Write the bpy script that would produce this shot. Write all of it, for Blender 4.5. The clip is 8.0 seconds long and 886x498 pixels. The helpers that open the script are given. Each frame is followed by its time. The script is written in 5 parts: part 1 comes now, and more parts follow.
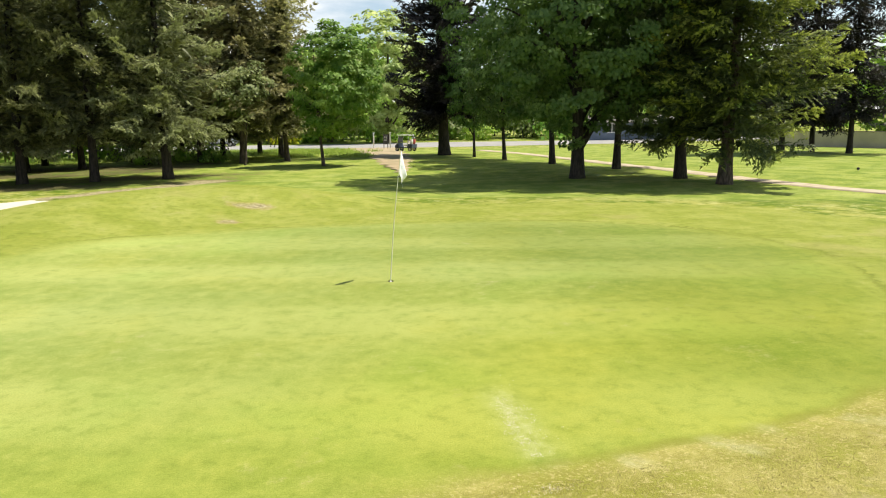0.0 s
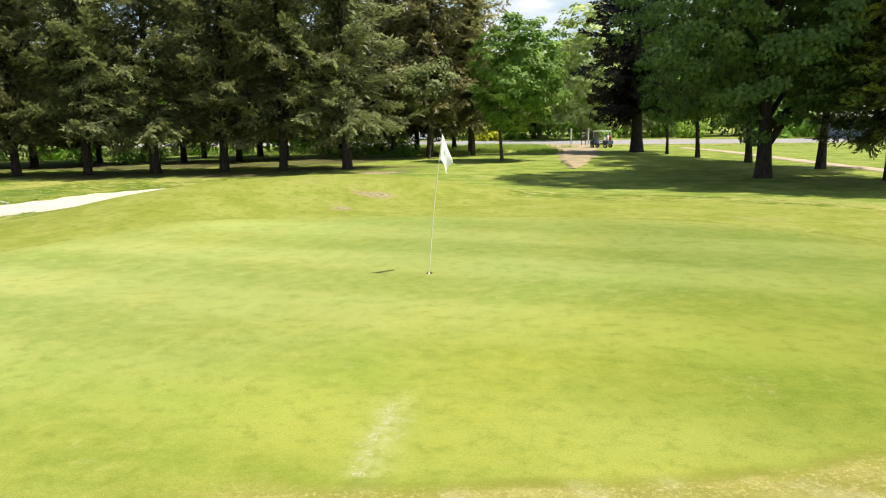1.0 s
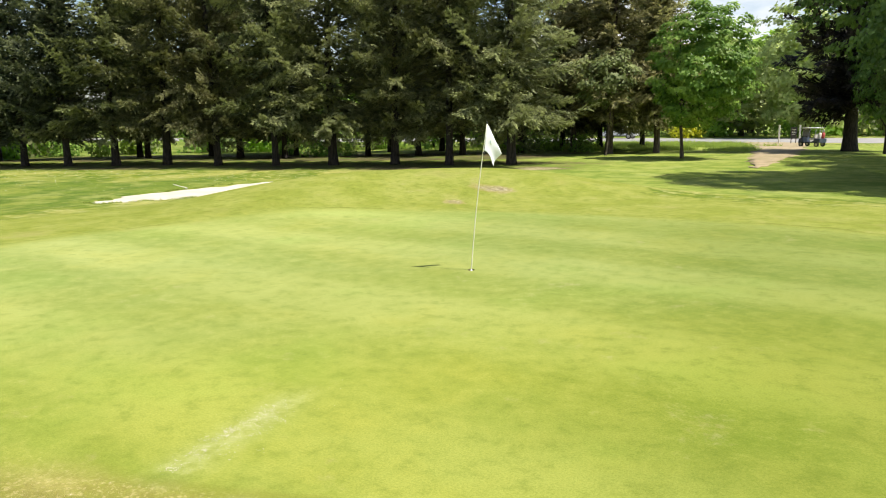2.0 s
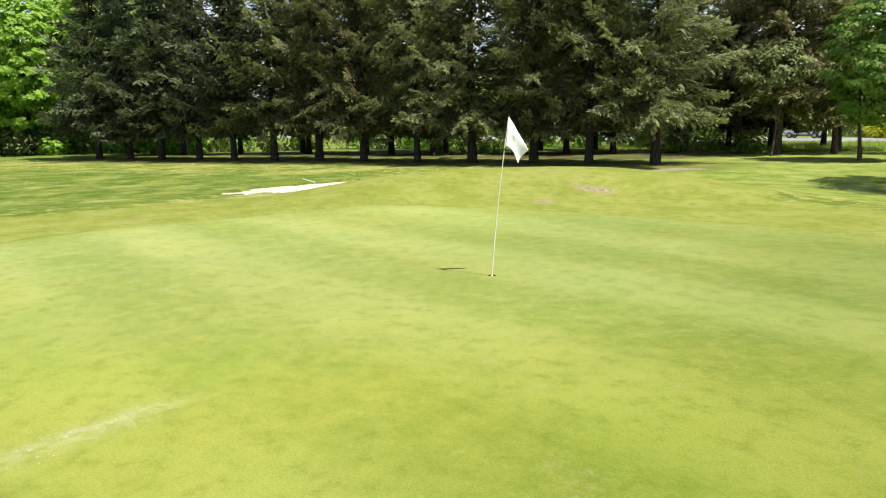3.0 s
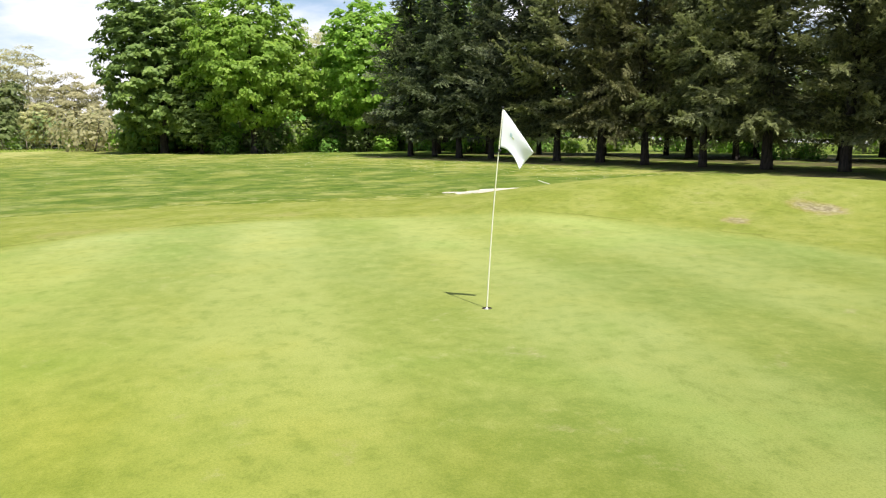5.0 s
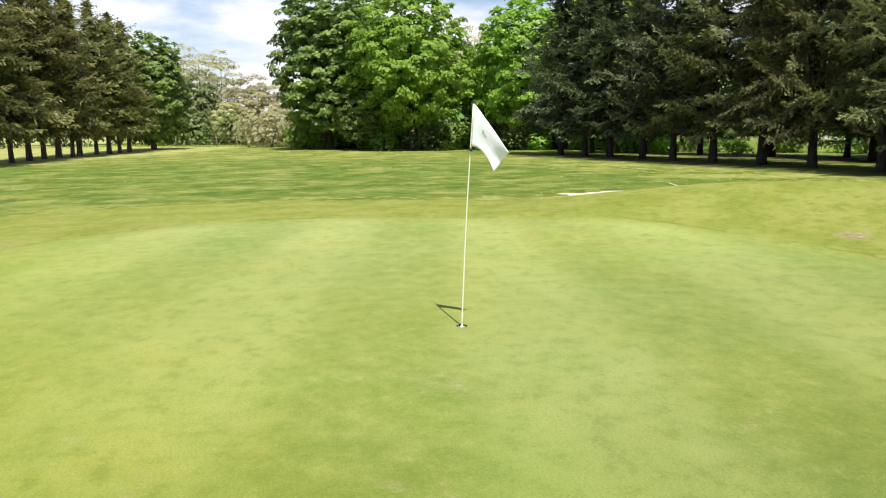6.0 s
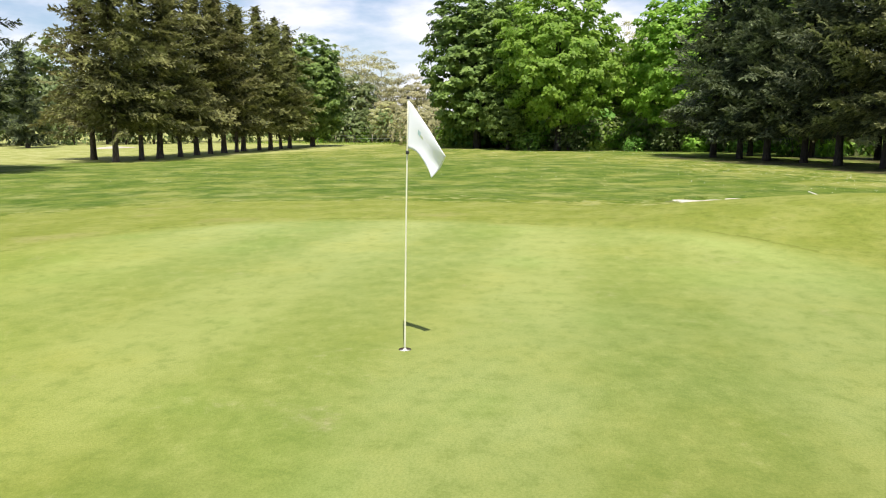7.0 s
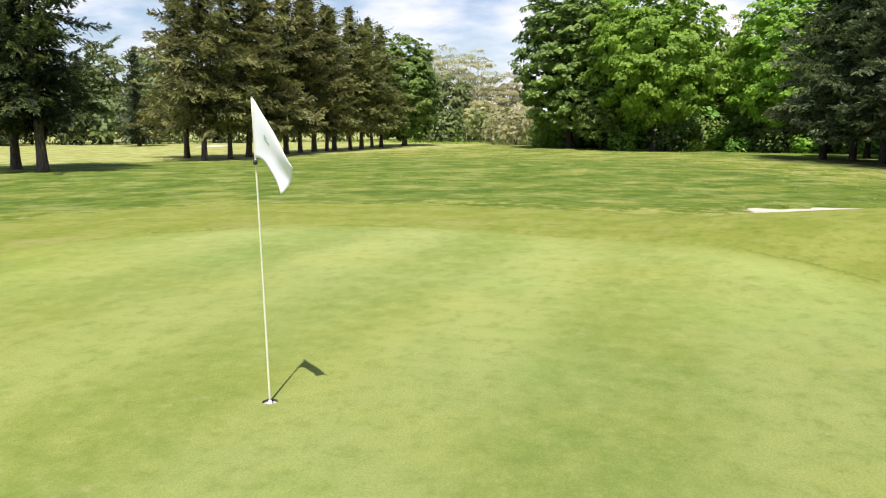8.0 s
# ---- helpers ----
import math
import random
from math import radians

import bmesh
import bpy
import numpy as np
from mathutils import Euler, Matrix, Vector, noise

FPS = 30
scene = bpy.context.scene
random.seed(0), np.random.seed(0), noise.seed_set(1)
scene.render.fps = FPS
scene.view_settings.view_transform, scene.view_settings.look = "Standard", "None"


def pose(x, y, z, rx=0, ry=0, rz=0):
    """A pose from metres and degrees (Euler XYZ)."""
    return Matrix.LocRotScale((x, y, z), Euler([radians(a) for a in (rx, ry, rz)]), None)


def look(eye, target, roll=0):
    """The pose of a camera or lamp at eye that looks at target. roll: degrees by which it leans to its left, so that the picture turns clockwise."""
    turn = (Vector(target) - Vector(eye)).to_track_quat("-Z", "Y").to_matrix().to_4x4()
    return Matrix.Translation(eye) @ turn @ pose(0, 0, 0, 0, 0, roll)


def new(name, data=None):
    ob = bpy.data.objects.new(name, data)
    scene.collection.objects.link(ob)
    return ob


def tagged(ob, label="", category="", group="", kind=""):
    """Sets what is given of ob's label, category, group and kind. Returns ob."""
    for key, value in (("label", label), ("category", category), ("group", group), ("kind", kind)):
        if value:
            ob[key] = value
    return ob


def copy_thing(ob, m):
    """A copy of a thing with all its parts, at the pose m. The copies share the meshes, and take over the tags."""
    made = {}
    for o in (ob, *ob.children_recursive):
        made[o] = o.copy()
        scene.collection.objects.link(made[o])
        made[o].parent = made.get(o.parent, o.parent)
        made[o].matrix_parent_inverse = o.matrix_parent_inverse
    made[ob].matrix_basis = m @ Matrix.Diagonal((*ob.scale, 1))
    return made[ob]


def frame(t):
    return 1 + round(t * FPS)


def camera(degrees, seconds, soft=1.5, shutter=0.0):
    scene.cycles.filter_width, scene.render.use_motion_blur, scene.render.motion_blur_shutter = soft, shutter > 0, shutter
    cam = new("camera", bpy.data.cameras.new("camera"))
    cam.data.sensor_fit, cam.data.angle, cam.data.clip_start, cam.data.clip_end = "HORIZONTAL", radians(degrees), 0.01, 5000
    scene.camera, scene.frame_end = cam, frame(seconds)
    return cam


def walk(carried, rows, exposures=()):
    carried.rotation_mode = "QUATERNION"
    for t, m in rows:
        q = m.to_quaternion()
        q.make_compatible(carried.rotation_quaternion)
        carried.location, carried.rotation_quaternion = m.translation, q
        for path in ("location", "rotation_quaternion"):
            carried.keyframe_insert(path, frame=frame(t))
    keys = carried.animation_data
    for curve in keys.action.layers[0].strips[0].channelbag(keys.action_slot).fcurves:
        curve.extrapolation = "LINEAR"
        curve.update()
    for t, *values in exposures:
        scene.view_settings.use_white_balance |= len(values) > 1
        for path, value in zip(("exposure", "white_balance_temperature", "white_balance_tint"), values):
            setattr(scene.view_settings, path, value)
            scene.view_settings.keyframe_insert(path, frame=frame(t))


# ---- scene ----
cam = camera(62.6, 8.0, 1.1)
PATH = [
    (0, (0.578, -11.616, 2.598), (0.626, -9.648, 2.245), -0.9),
    (0.5, (1.984, -11.111, 2.448), (1.738, -9.158, 2.097), -1.0),
    (1, (3.208, -10.518, 2.321), (2.671, -8.623, 1.972), -0.9),
    (1.5, (4.291, -9.84, 2.237), (3.479, -8.045, 1.888), -0.9),
    (3, (6.444, -7.195, 2.061), (5.033, -5.82, 1.716), -0.9),
    (3.5, (6.84, -6.104, 2.047), (5.278, -4.903, 1.705), -1.0),
    (4, (7.094, -4.985, 2.001), (5.403, -3.972, 1.664), -0.8),
    (4.5, (7.202, -3.856, 1.96), (5.405, -3.044, 1.628), -0.7),
    (6, (6.797, -0.677, 1.894), (4.83, -0.532, 1.565), -0.5),
    (6.5, (6.455, 0.333, 1.883), (4.484, 0.253, 1.552), -0.3),
    (7, (5.954, 1.212, 1.89), (4.002, 0.924, 1.561), -0.1),
    (7.5, (5.25, 1.977, 1.908), (3.334, 1.506, 1.58), 0.0),
    (8, (4.356, 2.575, 1.918), (2.466, 2.013, 1.587), -0.1),
]
walk(cam, [(t, look(eye, target, roll)) for t, eye, target, roll in PATH], exposures=((0, 0.65, 6950, 10), (3.5, 0.63, 6500, 13), (8, 0.42, 6350, 15)))

# ---- sky and sun ----
SUN_TO = Vector((1.14, 0.29, 2.115)).normalized()
world = bpy.data.worlds.new("sky")
scene.world = world
world.use_nodes = True
wn, wl = world.node_tree.nodes, world.node_tree.links
wn.clear()
w_out = wn.new("ShaderNodeOutputWorld")
w_bg = wn.new("ShaderNodeBackground")
w_sky = wn.new("ShaderNodeTexSky")
w_sky.sky_type = "NISHITA"
w_sky.sun_disc = False
w_sky.sun_elevation = math.asin(SUN_TO.z)
w_sky.sun_rotation = math.atan2(SUN_TO.x, SUN_TO.y)
w_co = wn.new("ShaderNodeTexCoord")
w_map = wn.new("ShaderNodeMapping")
w_map.inputs["Scale"].default_value = (1.0, 1.0, 3.2)
w_noise = wn.new("ShaderNodeTexNoise")
w_noise.inputs["Scale"].default_value = 2.6
w_noise.inputs["Detail"].default_value = 7.0
w_noise.inputs["Roughness"].default_value = 0.55
w_ramp = wn.new("ShaderNodeMapRange")
w_ramp.interpolation_type = "SMOOTHSTEP"
w_ramp.inputs["From Min"].default_value = 0.43
w_ramp.inputs["From Max"].default_value = 0.62
w_mix = wn.new("ShaderNodeMix")
w_mix.data_type = "RGBA"
w_mix.inputs["B"].default_value = (8.3, 8.3, 8.7, 1)
wl.new(w_co.outputs["Generated"], w_map.inputs["Vector"])
wl.new(w_map.outputs["Vector"], w_noise.inputs["Vector"])
wl.new(w_noise.outputs["Fac"], w_ramp.inputs["Value"])
w_sep = wn.new("ShaderNodeSeparateXYZ")
w_low = wn.new("ShaderNodeMapRange")
w_low.interpolation_type = "SMOOTHSTEP"
for key, v in (("From Min", 0.24), ("From Max", 0.62), ("To Min", 1.0), ("To Max", 0.06)):
    w_low.inputs[key].default_value = v
w_mul = wn.new("ShaderNodeMath")
w_mul.operation = "MULTIPLY"
wl.new(w_co.outputs["Generated"], w_sep.inputs["Vector"])
wl.new(w_sep.outputs["Z"], w_low.inputs["Value"])
wl.new(w_ramp.outputs["Result"], w_mul.inputs[0])
wl.new(w_low.outputs["Result"], w_mul.inputs[1])
wl.new(w_mul.outputs["Value"], w_mix.inputs["Factor"])
wl.new(w_sky.outputs["Color"], w_mix.inputs["A"])
wl.new(w_mix.outputs["Result"], w_bg.inputs["Color"])
w_bg.inputs["Strength"].default_value = 0.10
wl.new(w_bg.outputs["Background"], w_out.inputs["Surface"])

sun = new("sun", bpy.data.lights.new("sun", "SUN"))
sun.data.energy = 4.7
sun.data.angle = radians(0.53)
sun.data.color = (1.0, 0.955, 0.86)
sun.matrix_world = look(SUN_TO * 60, (0, 0, 0))

# ---- materials ----


def nodes_of(name):
    m = bpy.data.materials.new(name)
    m.use_nodes = True
    nt = m.node_tree
    return m, nt, nt.nodes, nt.links, nt.nodes["Principled BSDF"]


def noise_node(nt, scale, detail=4.0, rough=0.55, vector=None):
    n = nt.nodes.new("ShaderNodeTexNoise")
    n.inputs["Scale"].default_value = scale
    n.inputs["Detail"].default_value = detail
    n.inputs["Roughness"].default_value = rough
    if vector is None:
        geo = nt.nodes.new("ShaderNodeNewGeometry")
        vector = geo.outputs["Position"]
    nt.links.new(vector, n.inputs["Vector"])
    return n


def spread(nt, value, lo, hi, a=0.0, b=1.0):
    r = nt.nodes.new("ShaderNodeMapRange")
    r.interpolation_type = "SMOOTHSTEP"
    for key, v in (("From Min", lo), ("From Max", hi), ("To Min", a), ("To Max", b)):
        r.inputs[key].default_value = v
    nt.links.new(value, r.inputs["Value"])
    return r.outputs["Result"]


def mixed(nt, fac, a, b, blend="MIX"):
    n = nt.nodes.new("ShaderNodeMix")
    n.data_type = "RGBA"
    n.blend_type = blend
    for key, v in (("Factor", fac), ("A", a), ("B", b)):
        if isinstance(v, (int, float)):
            n.inputs[key].default_value = v
        elif isinstance(v, tuple):
            n.inputs[key].default_value = (*v, 1) if len(v) == 3 else v
        else:
            nt.links.new(v, n.inputs[key])
    return n.outputs["Result"]


def arith(nt, op, a, b):
    n = nt.nodes.new("ShaderNodeMath")
    n.operation = op
    for i, v in enumerate((a, b)):
        if isinstance(v, (int, float)):
            n.inputs[i].default_value = v
        else:
            nt.links.new(v, n.inputs[i])
    return n.outputs["Value"]


def bumped(nt, bsdf, height, strength, distance):
    b = nt.nodes.new("ShaderNodeBump")
    b.inputs["Strength"].default_value = strength
    b.inputs["Distance"].default_value = distance
    nt.links.new(height, b.inputs["Height"])
    nt.links.new(b.outputs["Normal"], bsdf.inputs["Normal"])


def surface(name, a, b, rough=0.8, coarse=3.0, fine=40.0, bump=0.3, depth=0.01, metal=0.0, speck=0.35):
    """A plain surface in two tones with grain at two scales."""
    m, nt, nd, ln, p = nodes_of(name)
    big = noise_node(nt, coarse, 4)
    small = noise_node(nt, fine, 5, 0.65)
    col = mixed(nt, spread(nt, big.outputs["Fac"], 0.35, 0.65), a, b)
    dark = tuple(0.6 * v for v in a)
    col = mixed(nt, spread(nt, small.outputs["Fac"], 0.45, 0.75, 0, speck), col, dark)
    ln.new(col, p.inputs["Base Color"])
    p.inputs["Roughness"].default_value = rough
    p.inputs["Metallic"].default_value = metal
    bumped(nt, p, small.outputs["Fac"], bump, depth)
    return m


def leaf_material(name, a, b, tip, through_light=0.35, rough=0.55, warm=None, patchy=0.75, young_from=0.45):
    """Leaves: tones that vary leaf by leaf, patch by patch and tree by tree, with light passing through them."""
    m, nt, nd, ln, p = nodes_of(name)
    geo = nd.new("ShaderNodeNewGeometry")
    info = nd.new("ShaderNodeObjectInfo")
    patch = noise_node(nt, 0.7, 3, vector=geo.outputs["Position"])
    col = mixed(nt, geo.outputs["Random Per Island"], a, b)
    col = mixed(nt, spread(nt, patch.outputs["Fac"], 0.42, 0.7, 0, patchy), col, tip)
    # paler tips: young growth, with light and inner shade painted into the same tone
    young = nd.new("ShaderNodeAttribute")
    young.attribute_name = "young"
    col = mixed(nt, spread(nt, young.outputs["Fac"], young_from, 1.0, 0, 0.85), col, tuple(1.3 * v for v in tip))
    if warm:
        tint = arith(nt, "FRACT", arith(nt, "MULTIPLY", info.outputs["Random"], 13.7), 0.0)
        col = mixed(nt, arith(nt, "MULTIPLY", tint, 0.5), col, mixed(nt, geo.outputs["Random Per Island"], tuple(0.6 * v for v in warm), warm))
    hue = nd.new("ShaderNodeHueSaturation")
    ln.new(col, hue.inputs["Color"])
    ln.new(arith(nt, "ADD", arith(nt, "MULTIPLY", info.outputs["Random"], 0.4), 0.82), hue.inputs["Value"])
    ln.new(arith(nt, "ADD", arith(nt, "MULTIPLY", info.outputs["Random"], 0.02), 0.49), hue.inputs["Hue"])
    ln.new(hue.outputs["Color"], p.inputs["Base Color"])
    p.inputs["Roughness"].default_value = rough
    p.inputs["Specular IOR Level"].default_value = 0.3
    tr = nd.new("ShaderNodeBsdfTranslucent")
    ln.new(hue.outputs["Color"], tr.inputs["Color"])
    mx = nd.new("ShaderNodeMixShader")
    mx.inputs["Fac"].default_value = through_light
    ln.new(p.outputs["BSDF"], mx.inputs[1])
    ln.new(tr.outputs["BSDF"], mx.inputs[2])
    ln.new(mx.outputs["Shader"], nd["Material Output"].inputs["Surface"])
    return m


def bark_material(name, a, b):
    m, nt, nd, ln, p = nodes_of(name)
    co = nd.new("ShaderNodeTexCoord")
    mp = nd.new("ShaderNodeMapping")
    mp.inputs["Scale"].default_value = (1, 1, 0.22)
    ln.new(co.outputs["Object"], mp.inputs["Vector"])
    furrow = noise_node(nt, 14, 5, 0.6, mp.outputs["Vector"])
    moss = noise_node(nt, 1.3, 3, 0.5, co.outputs["Object"])
    col = mixed(nt, spread(nt, furrow.outputs["Fac"], 0.38, 0.62), a, b)
    col = mixed(nt, spread(nt, moss.outputs["Fac"], 0.55, 0.75, 0, 0.4), col, (0.055, 0.06, 0.03))
    ln.new(col, p.inputs["Base Color"])
    p.inputs["Roughness"].default_value = 0.92
    bumped(nt, p, furrow.outputs["Fac"], 0.9, 0.04)
    return m


def ground_material():
    """Turf: close-mown green with mowing stripes, fringe, rough with straw and clover, bare soil under the trees."""
    m, nt, nd, ln, p = nodes_of("turf")
    geo = nd.new("ShaderNodeNewGeometry")
    pos = geo.outputs["Position"]

    def mask(name):
        a = nd.new("ShaderNodeAttribute")
        a.attribute_name = name
        return a.outputs["Fac"]

    shifted = nd.new("ShaderNodeVectorMath")
    shifted.operation = "ADD"
    shifted.inputs[1].default_value = (37.0, -12.0, 5.0)
    ln.new(pos, shifted.inputs[0])
    aside = shifted.outputs["Vector"]
    n_wide = noise_node(nt, 0.16, 3, 0.5, pos)
    n_mid = noise_node(nt, 0.9, 5, 0.6, pos)
    n_small = noise_node(nt, 2.6, 5, 0.62, pos)
    n_tuft = noise_node(nt, 9, 6, 0.7, pos)
    n_grain = noise_node(nt, 24, 4, 0.7, pos)
    n_fine = noise_node(nt, 60, 4, 0.7, pos)
    n_rich = noise_node(nt, 4.0, 9, 0.78, pos)
    n_patch = noise_node(nt, 0.36, 6, 0.62, pos)
    n_hue = noise_node(nt, 0.55, 4, 0.5, aside)
    n_streak = noise_node(nt, 0.42, 8, 0.66, aside)
    # mowing stripes on the green
    turn = nd.new("ShaderNodeMapping")
    turn.inputs["Rotation"].default_value = (0, 0, radians(4))
    ln.new(pos, turn.inputs["Vector"])
    wob = nd.new("ShaderNodeVectorMath")
    wob.operation = "ADD"
    sc = nd.new("ShaderNodeVectorMath")
    sc.operation = "SCALE"
    sc.inputs["Scale"].default_value = 0.5
    ln.new(n_wide.outputs["Color"], sc.inputs[0])
    ln.new(turn.outputs["Vector"], wob.inputs[0])
    ln.new(sc.outputs["Vector"], wob.inputs[1])
    stripe = nd.new("ShaderNodeTexWave")
    stripe.bands_direction = "Y"
    stripe.inputs["Scale"].default_value = 0.108
    stripe.inputs["Phase Offset"].default_value = 1.1
    stripe.inputs["Distortion"].default_value = 1.4
    stripe.inputs["Detail"].default_value = 2.0
    stripe.inputs["Detail Scale"].default_value = 0.6
    ln.new(wob.outputs["Vector"], stripe.inputs["Vector"])
    band = arith(nt, "MULTIPLY", arith(nt, "SUBTRACT", spread(nt, stripe.outputs["Fac"], 0.15, 0.85), 0.5), spread(nt, n_patch.outputs["Fac"], 0.38, 0.62, 0.20, 0.80))
    green = mixed(nt, arith(nt, "ADD", band, 0.5), (0.162, 0.218, 0.037), (0.332, 0.370, 0.106))
    green = mixed(nt, spread(nt, n_wide.outputs["Fac"], 0.42, 0.62, 0, 0.35), green, (0.290, 0.308, 0.054))
    green = mixed(nt, spread(nt, n_mid.outputs["Fac"], 0.45, 0.66, 0, 0.32), green, (0.172, 0.232, 0.036))
    green = mixed(nt, spread(nt, n_small.outputs["Fac"], 0.46, 0.66, 0, 0.35), green, (0.305, 0.330, 0.080))
    green = mixed(nt, spread(nt, n_rich.outputs["Fac"], 0.50, 0.66, 0, 0.55), green, (0.320, 0.350, 0.092))
    green = mixed(nt, spread(nt, n_grain.outputs["Fac"], 0.44, 0.66, 0, 0.22), green, (0.330, 0.360, 0.095))
    green = mixed(nt, spread(nt, n_rich.outputs["Fac"], 0.52, 0.34, 0, 0.50), green, (0.130, 0.180, 0.030))
    green = mixed(nt, spread(nt, n_fine.outputs["Fac"], 0.36, 0.72, 0, 0.48), green, (0.125, 0.176, 0.028))
    green = mixed(nt, spread(nt, n_hue.outputs["Fac"], 0.50, 0.68, 0, 0.38), green, mixed(nt, 1.0, green, (0.90, 1.03, 0.90), "MULTIPLY"))
    green = mixed(nt, spread(nt, n_hue.outputs["Fac"], 0.48, 0.32, 0, 0.45), green, mixed(nt, 1.0, green, (1.10, 1.02, 0.90), "MULTIPLY"))
    # the green turns yellower towards its dry edge
    green = mixed(nt, mask("yellow"), mixed(nt, 1.0, green, (1.0, 0.99, 1.16), "MULTIPLY"), mixed(nt, 1.0, green, (1.02, 0.99, 0.78), "MULTIPLY"))
    # the green is darker on its eastern side and paler in the west
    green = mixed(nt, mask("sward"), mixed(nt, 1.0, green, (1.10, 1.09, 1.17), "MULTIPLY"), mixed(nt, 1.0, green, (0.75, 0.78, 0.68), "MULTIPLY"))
    # fringe round the green and the mound
    fringe = mixed(nt, spread(nt, n_mid.outputs["Fac"], 0.38, 0.62), (0.216, 0.252, 0.044), (0.286, 0.310, 0.074))
    fringe = mixed(nt, spread(nt, n_small.outputs["Fac"], 0.50, 0.68, 0, 0.35), fringe, (0.290, 0.290, 0.066))
    fringe = mixed(nt, spread(nt, n_rich.outputs["Fac"], 0.52, 0.36, 0, 0.55), fringe, (0.120, 0.158, 0.018))
    fringe = mixed(nt, spread(nt, n_rich.outputs["Fac"], 0.52, 0.68, 0, 0.70), fringe, (0.320, 0.325, 0.064))
    fringe = mixed(nt, spread(nt, n_fine.outputs["Fac"], 0.44, 0.64, 0, 0.50), fringe, (0.115, 0.150, 0.016))
    fringe = mixed(nt, spread(nt, n_hue.outputs["Fac"], 0.56, 0.70, 0, 0.32), fringe, (0.310, 0.268, 0.110))
    # rough and fairway
    rough = mixed(nt, spread(nt, n_mid.outputs["Fac"], 0.42, 0.60), (0.105, 0.158, 0.016), (0.205, 0.240, 0.034))
    rough = mixed(nt, spread(nt, n_patch.outputs["Fac"], 0.48, 0.60, 0, 0.85), rough, (0.330, 0.325, 0.090))
    rough = mixed(nt, spread(nt, n_patch.outputs["Fac"], 0.46, 0.34, 0, 0.75), rough, (0.080, 0.135, 0.013))
    rough = mixed(nt, spread(nt, n_small.outputs["Fac"], 0.5, 0.64, 0, 0.70), rough, (0.420, 0.415, 0.175))
    rough = mixed(nt, spread(nt, n_rich.outputs["Fac"], 0.52, 0.36, 0, 0.80), rough, (0.070, 0.115, 0.011))
    # lusher, darker grass in the band round the green's surround and under the trees, where it also paints in shade
    lush = mixed(nt, spread(nt, n_mid.outputs["Fac"], 0.40, 0.58), (0.066, 0.122, 0.014), (0.130, 0.184, 0.026))
    lush = mixed(nt, spread(nt, n_patch.outputs["Fac"], 0.50, 0.64, 0, 0.50), lush, (0.300, 0.308, 0.070))
    lush = mixed(nt, spread(nt, n_streak.outputs["Fac"], 0.48, 0.66, 0, 0.55), lush, (0.340, 0.350, 0.115))
    lush = mixed(nt, spread(nt, n_small.outputs["Fac"], 0.54, 0.70, 0, 0.28), lush, (0.400, 0.395, 0.160))
    lush = mixed(nt, spread(nt, n_rich.outputs["Fac"], 0.52, 0.36, 0, 0.50), lush, (0.052, 0.098, 0.009))
    lush = mixed(nt, spread(nt, n_grain.outputs["Fac"], 0.50, 0.62, 0, 0.30), lush, (0.230, 0.265, 0.066))
    # paler, drier grass on the far fairway
    hay = mixed(nt, spread(nt, n_mid.outputs["Fac"], 0.38, 0.62), (0.260, 0.285, 0.070), (0.400, 0.400, 0.150))
    # even mid-green grass between the mound and the far trees
    park = mixed(nt, spread(nt, n_mid.outputs["Fac"], 0.40, 0.60), (0.155, 0.215, 0.036), (0.262, 0.305, 0.066))
    park = mixed(nt, spread(nt, n_patch.outputs["Fac"], 0.50, 0.64, 0, 0.55), park, (0.330, 0.360, 0.110))
    park = mixed(nt, spread(nt, n_rich.outputs["Fac"], 0.52, 0.36, 0, 0.60), park, (0.085, 0.150, 0.022))
    # dry turf
    dry = mixed(nt, spread(nt, n_mid.outputs["Fac"], 0.36, 0.60), (0.215, 0.215, 0.040), (0.315, 0.288, 0.086))
    dry = mixed(nt, spread(nt, n_small.outputs["Fac"], 0.48, 0.62, 0, 0.65), dry, (0.215, 0.225, 0.035))
    dry = mixed(nt, spread(nt, n_tuft.outputs["Fac"], 0.44, 0.62, 0, 0.55), dry, (0.200, 0.180, 0.042))
    dry = mixed(nt, spread(nt, n_grain.outputs["Fac"], 0.50, 0.64, 0, 0.55), dry, (0.470, 0.410, 0.175))
    dry = mixed(nt, spread(nt, n_fine.outputs["Fac"], 0.46, 0.66, 0, 0.40), dry, (0.165, 0.158, 0.048))
    # needle litter, its brown darkened to carry the shade under the belt
    litter = mixed(nt, spread(nt, n_rich.outputs["Fac"], 0.4, 0.62), (0.060, 0.052, 0.026), (0.125, 0.110, 0.052))
    soil = mixed(nt, spread(nt, n_tuft.outputs["Fac"], 0.4, 0.65), (0.200, 0.170, 0.090), (0.400, 0.360, 0.215))

    fray = arith(nt, "ADD", arith(nt, "MULTIPLY", n_rich.outputs["Fac"], 0.5), arith(nt, "MULTIPLY", n_mid.outputs["Fac"], 0.5))
    fray = arith(nt, "SUBTRACT", fray, 0.5)

    def edge(name, width, wobble):
        v = arith(nt, "ADD", mask(name), arith(nt, "MULTIPLY", fray, wobble))
        return spread(nt, v, 0.5 - width, 0.5 + width)

    col = mixed(nt, edge("lush", 0.22, 2.6), rough, lush)
    col = mixed(nt, edge("park", 0.25, 2.0), col, park)
    col = mixed(nt, edge("hay", 0.30, 1.2), col, hay)
    col = mixed(nt, edge("fringe", 0.22, 2.4), col, fringe)
    col = mixed(nt, edge("dry", 0.20, 1.8), col, dry)
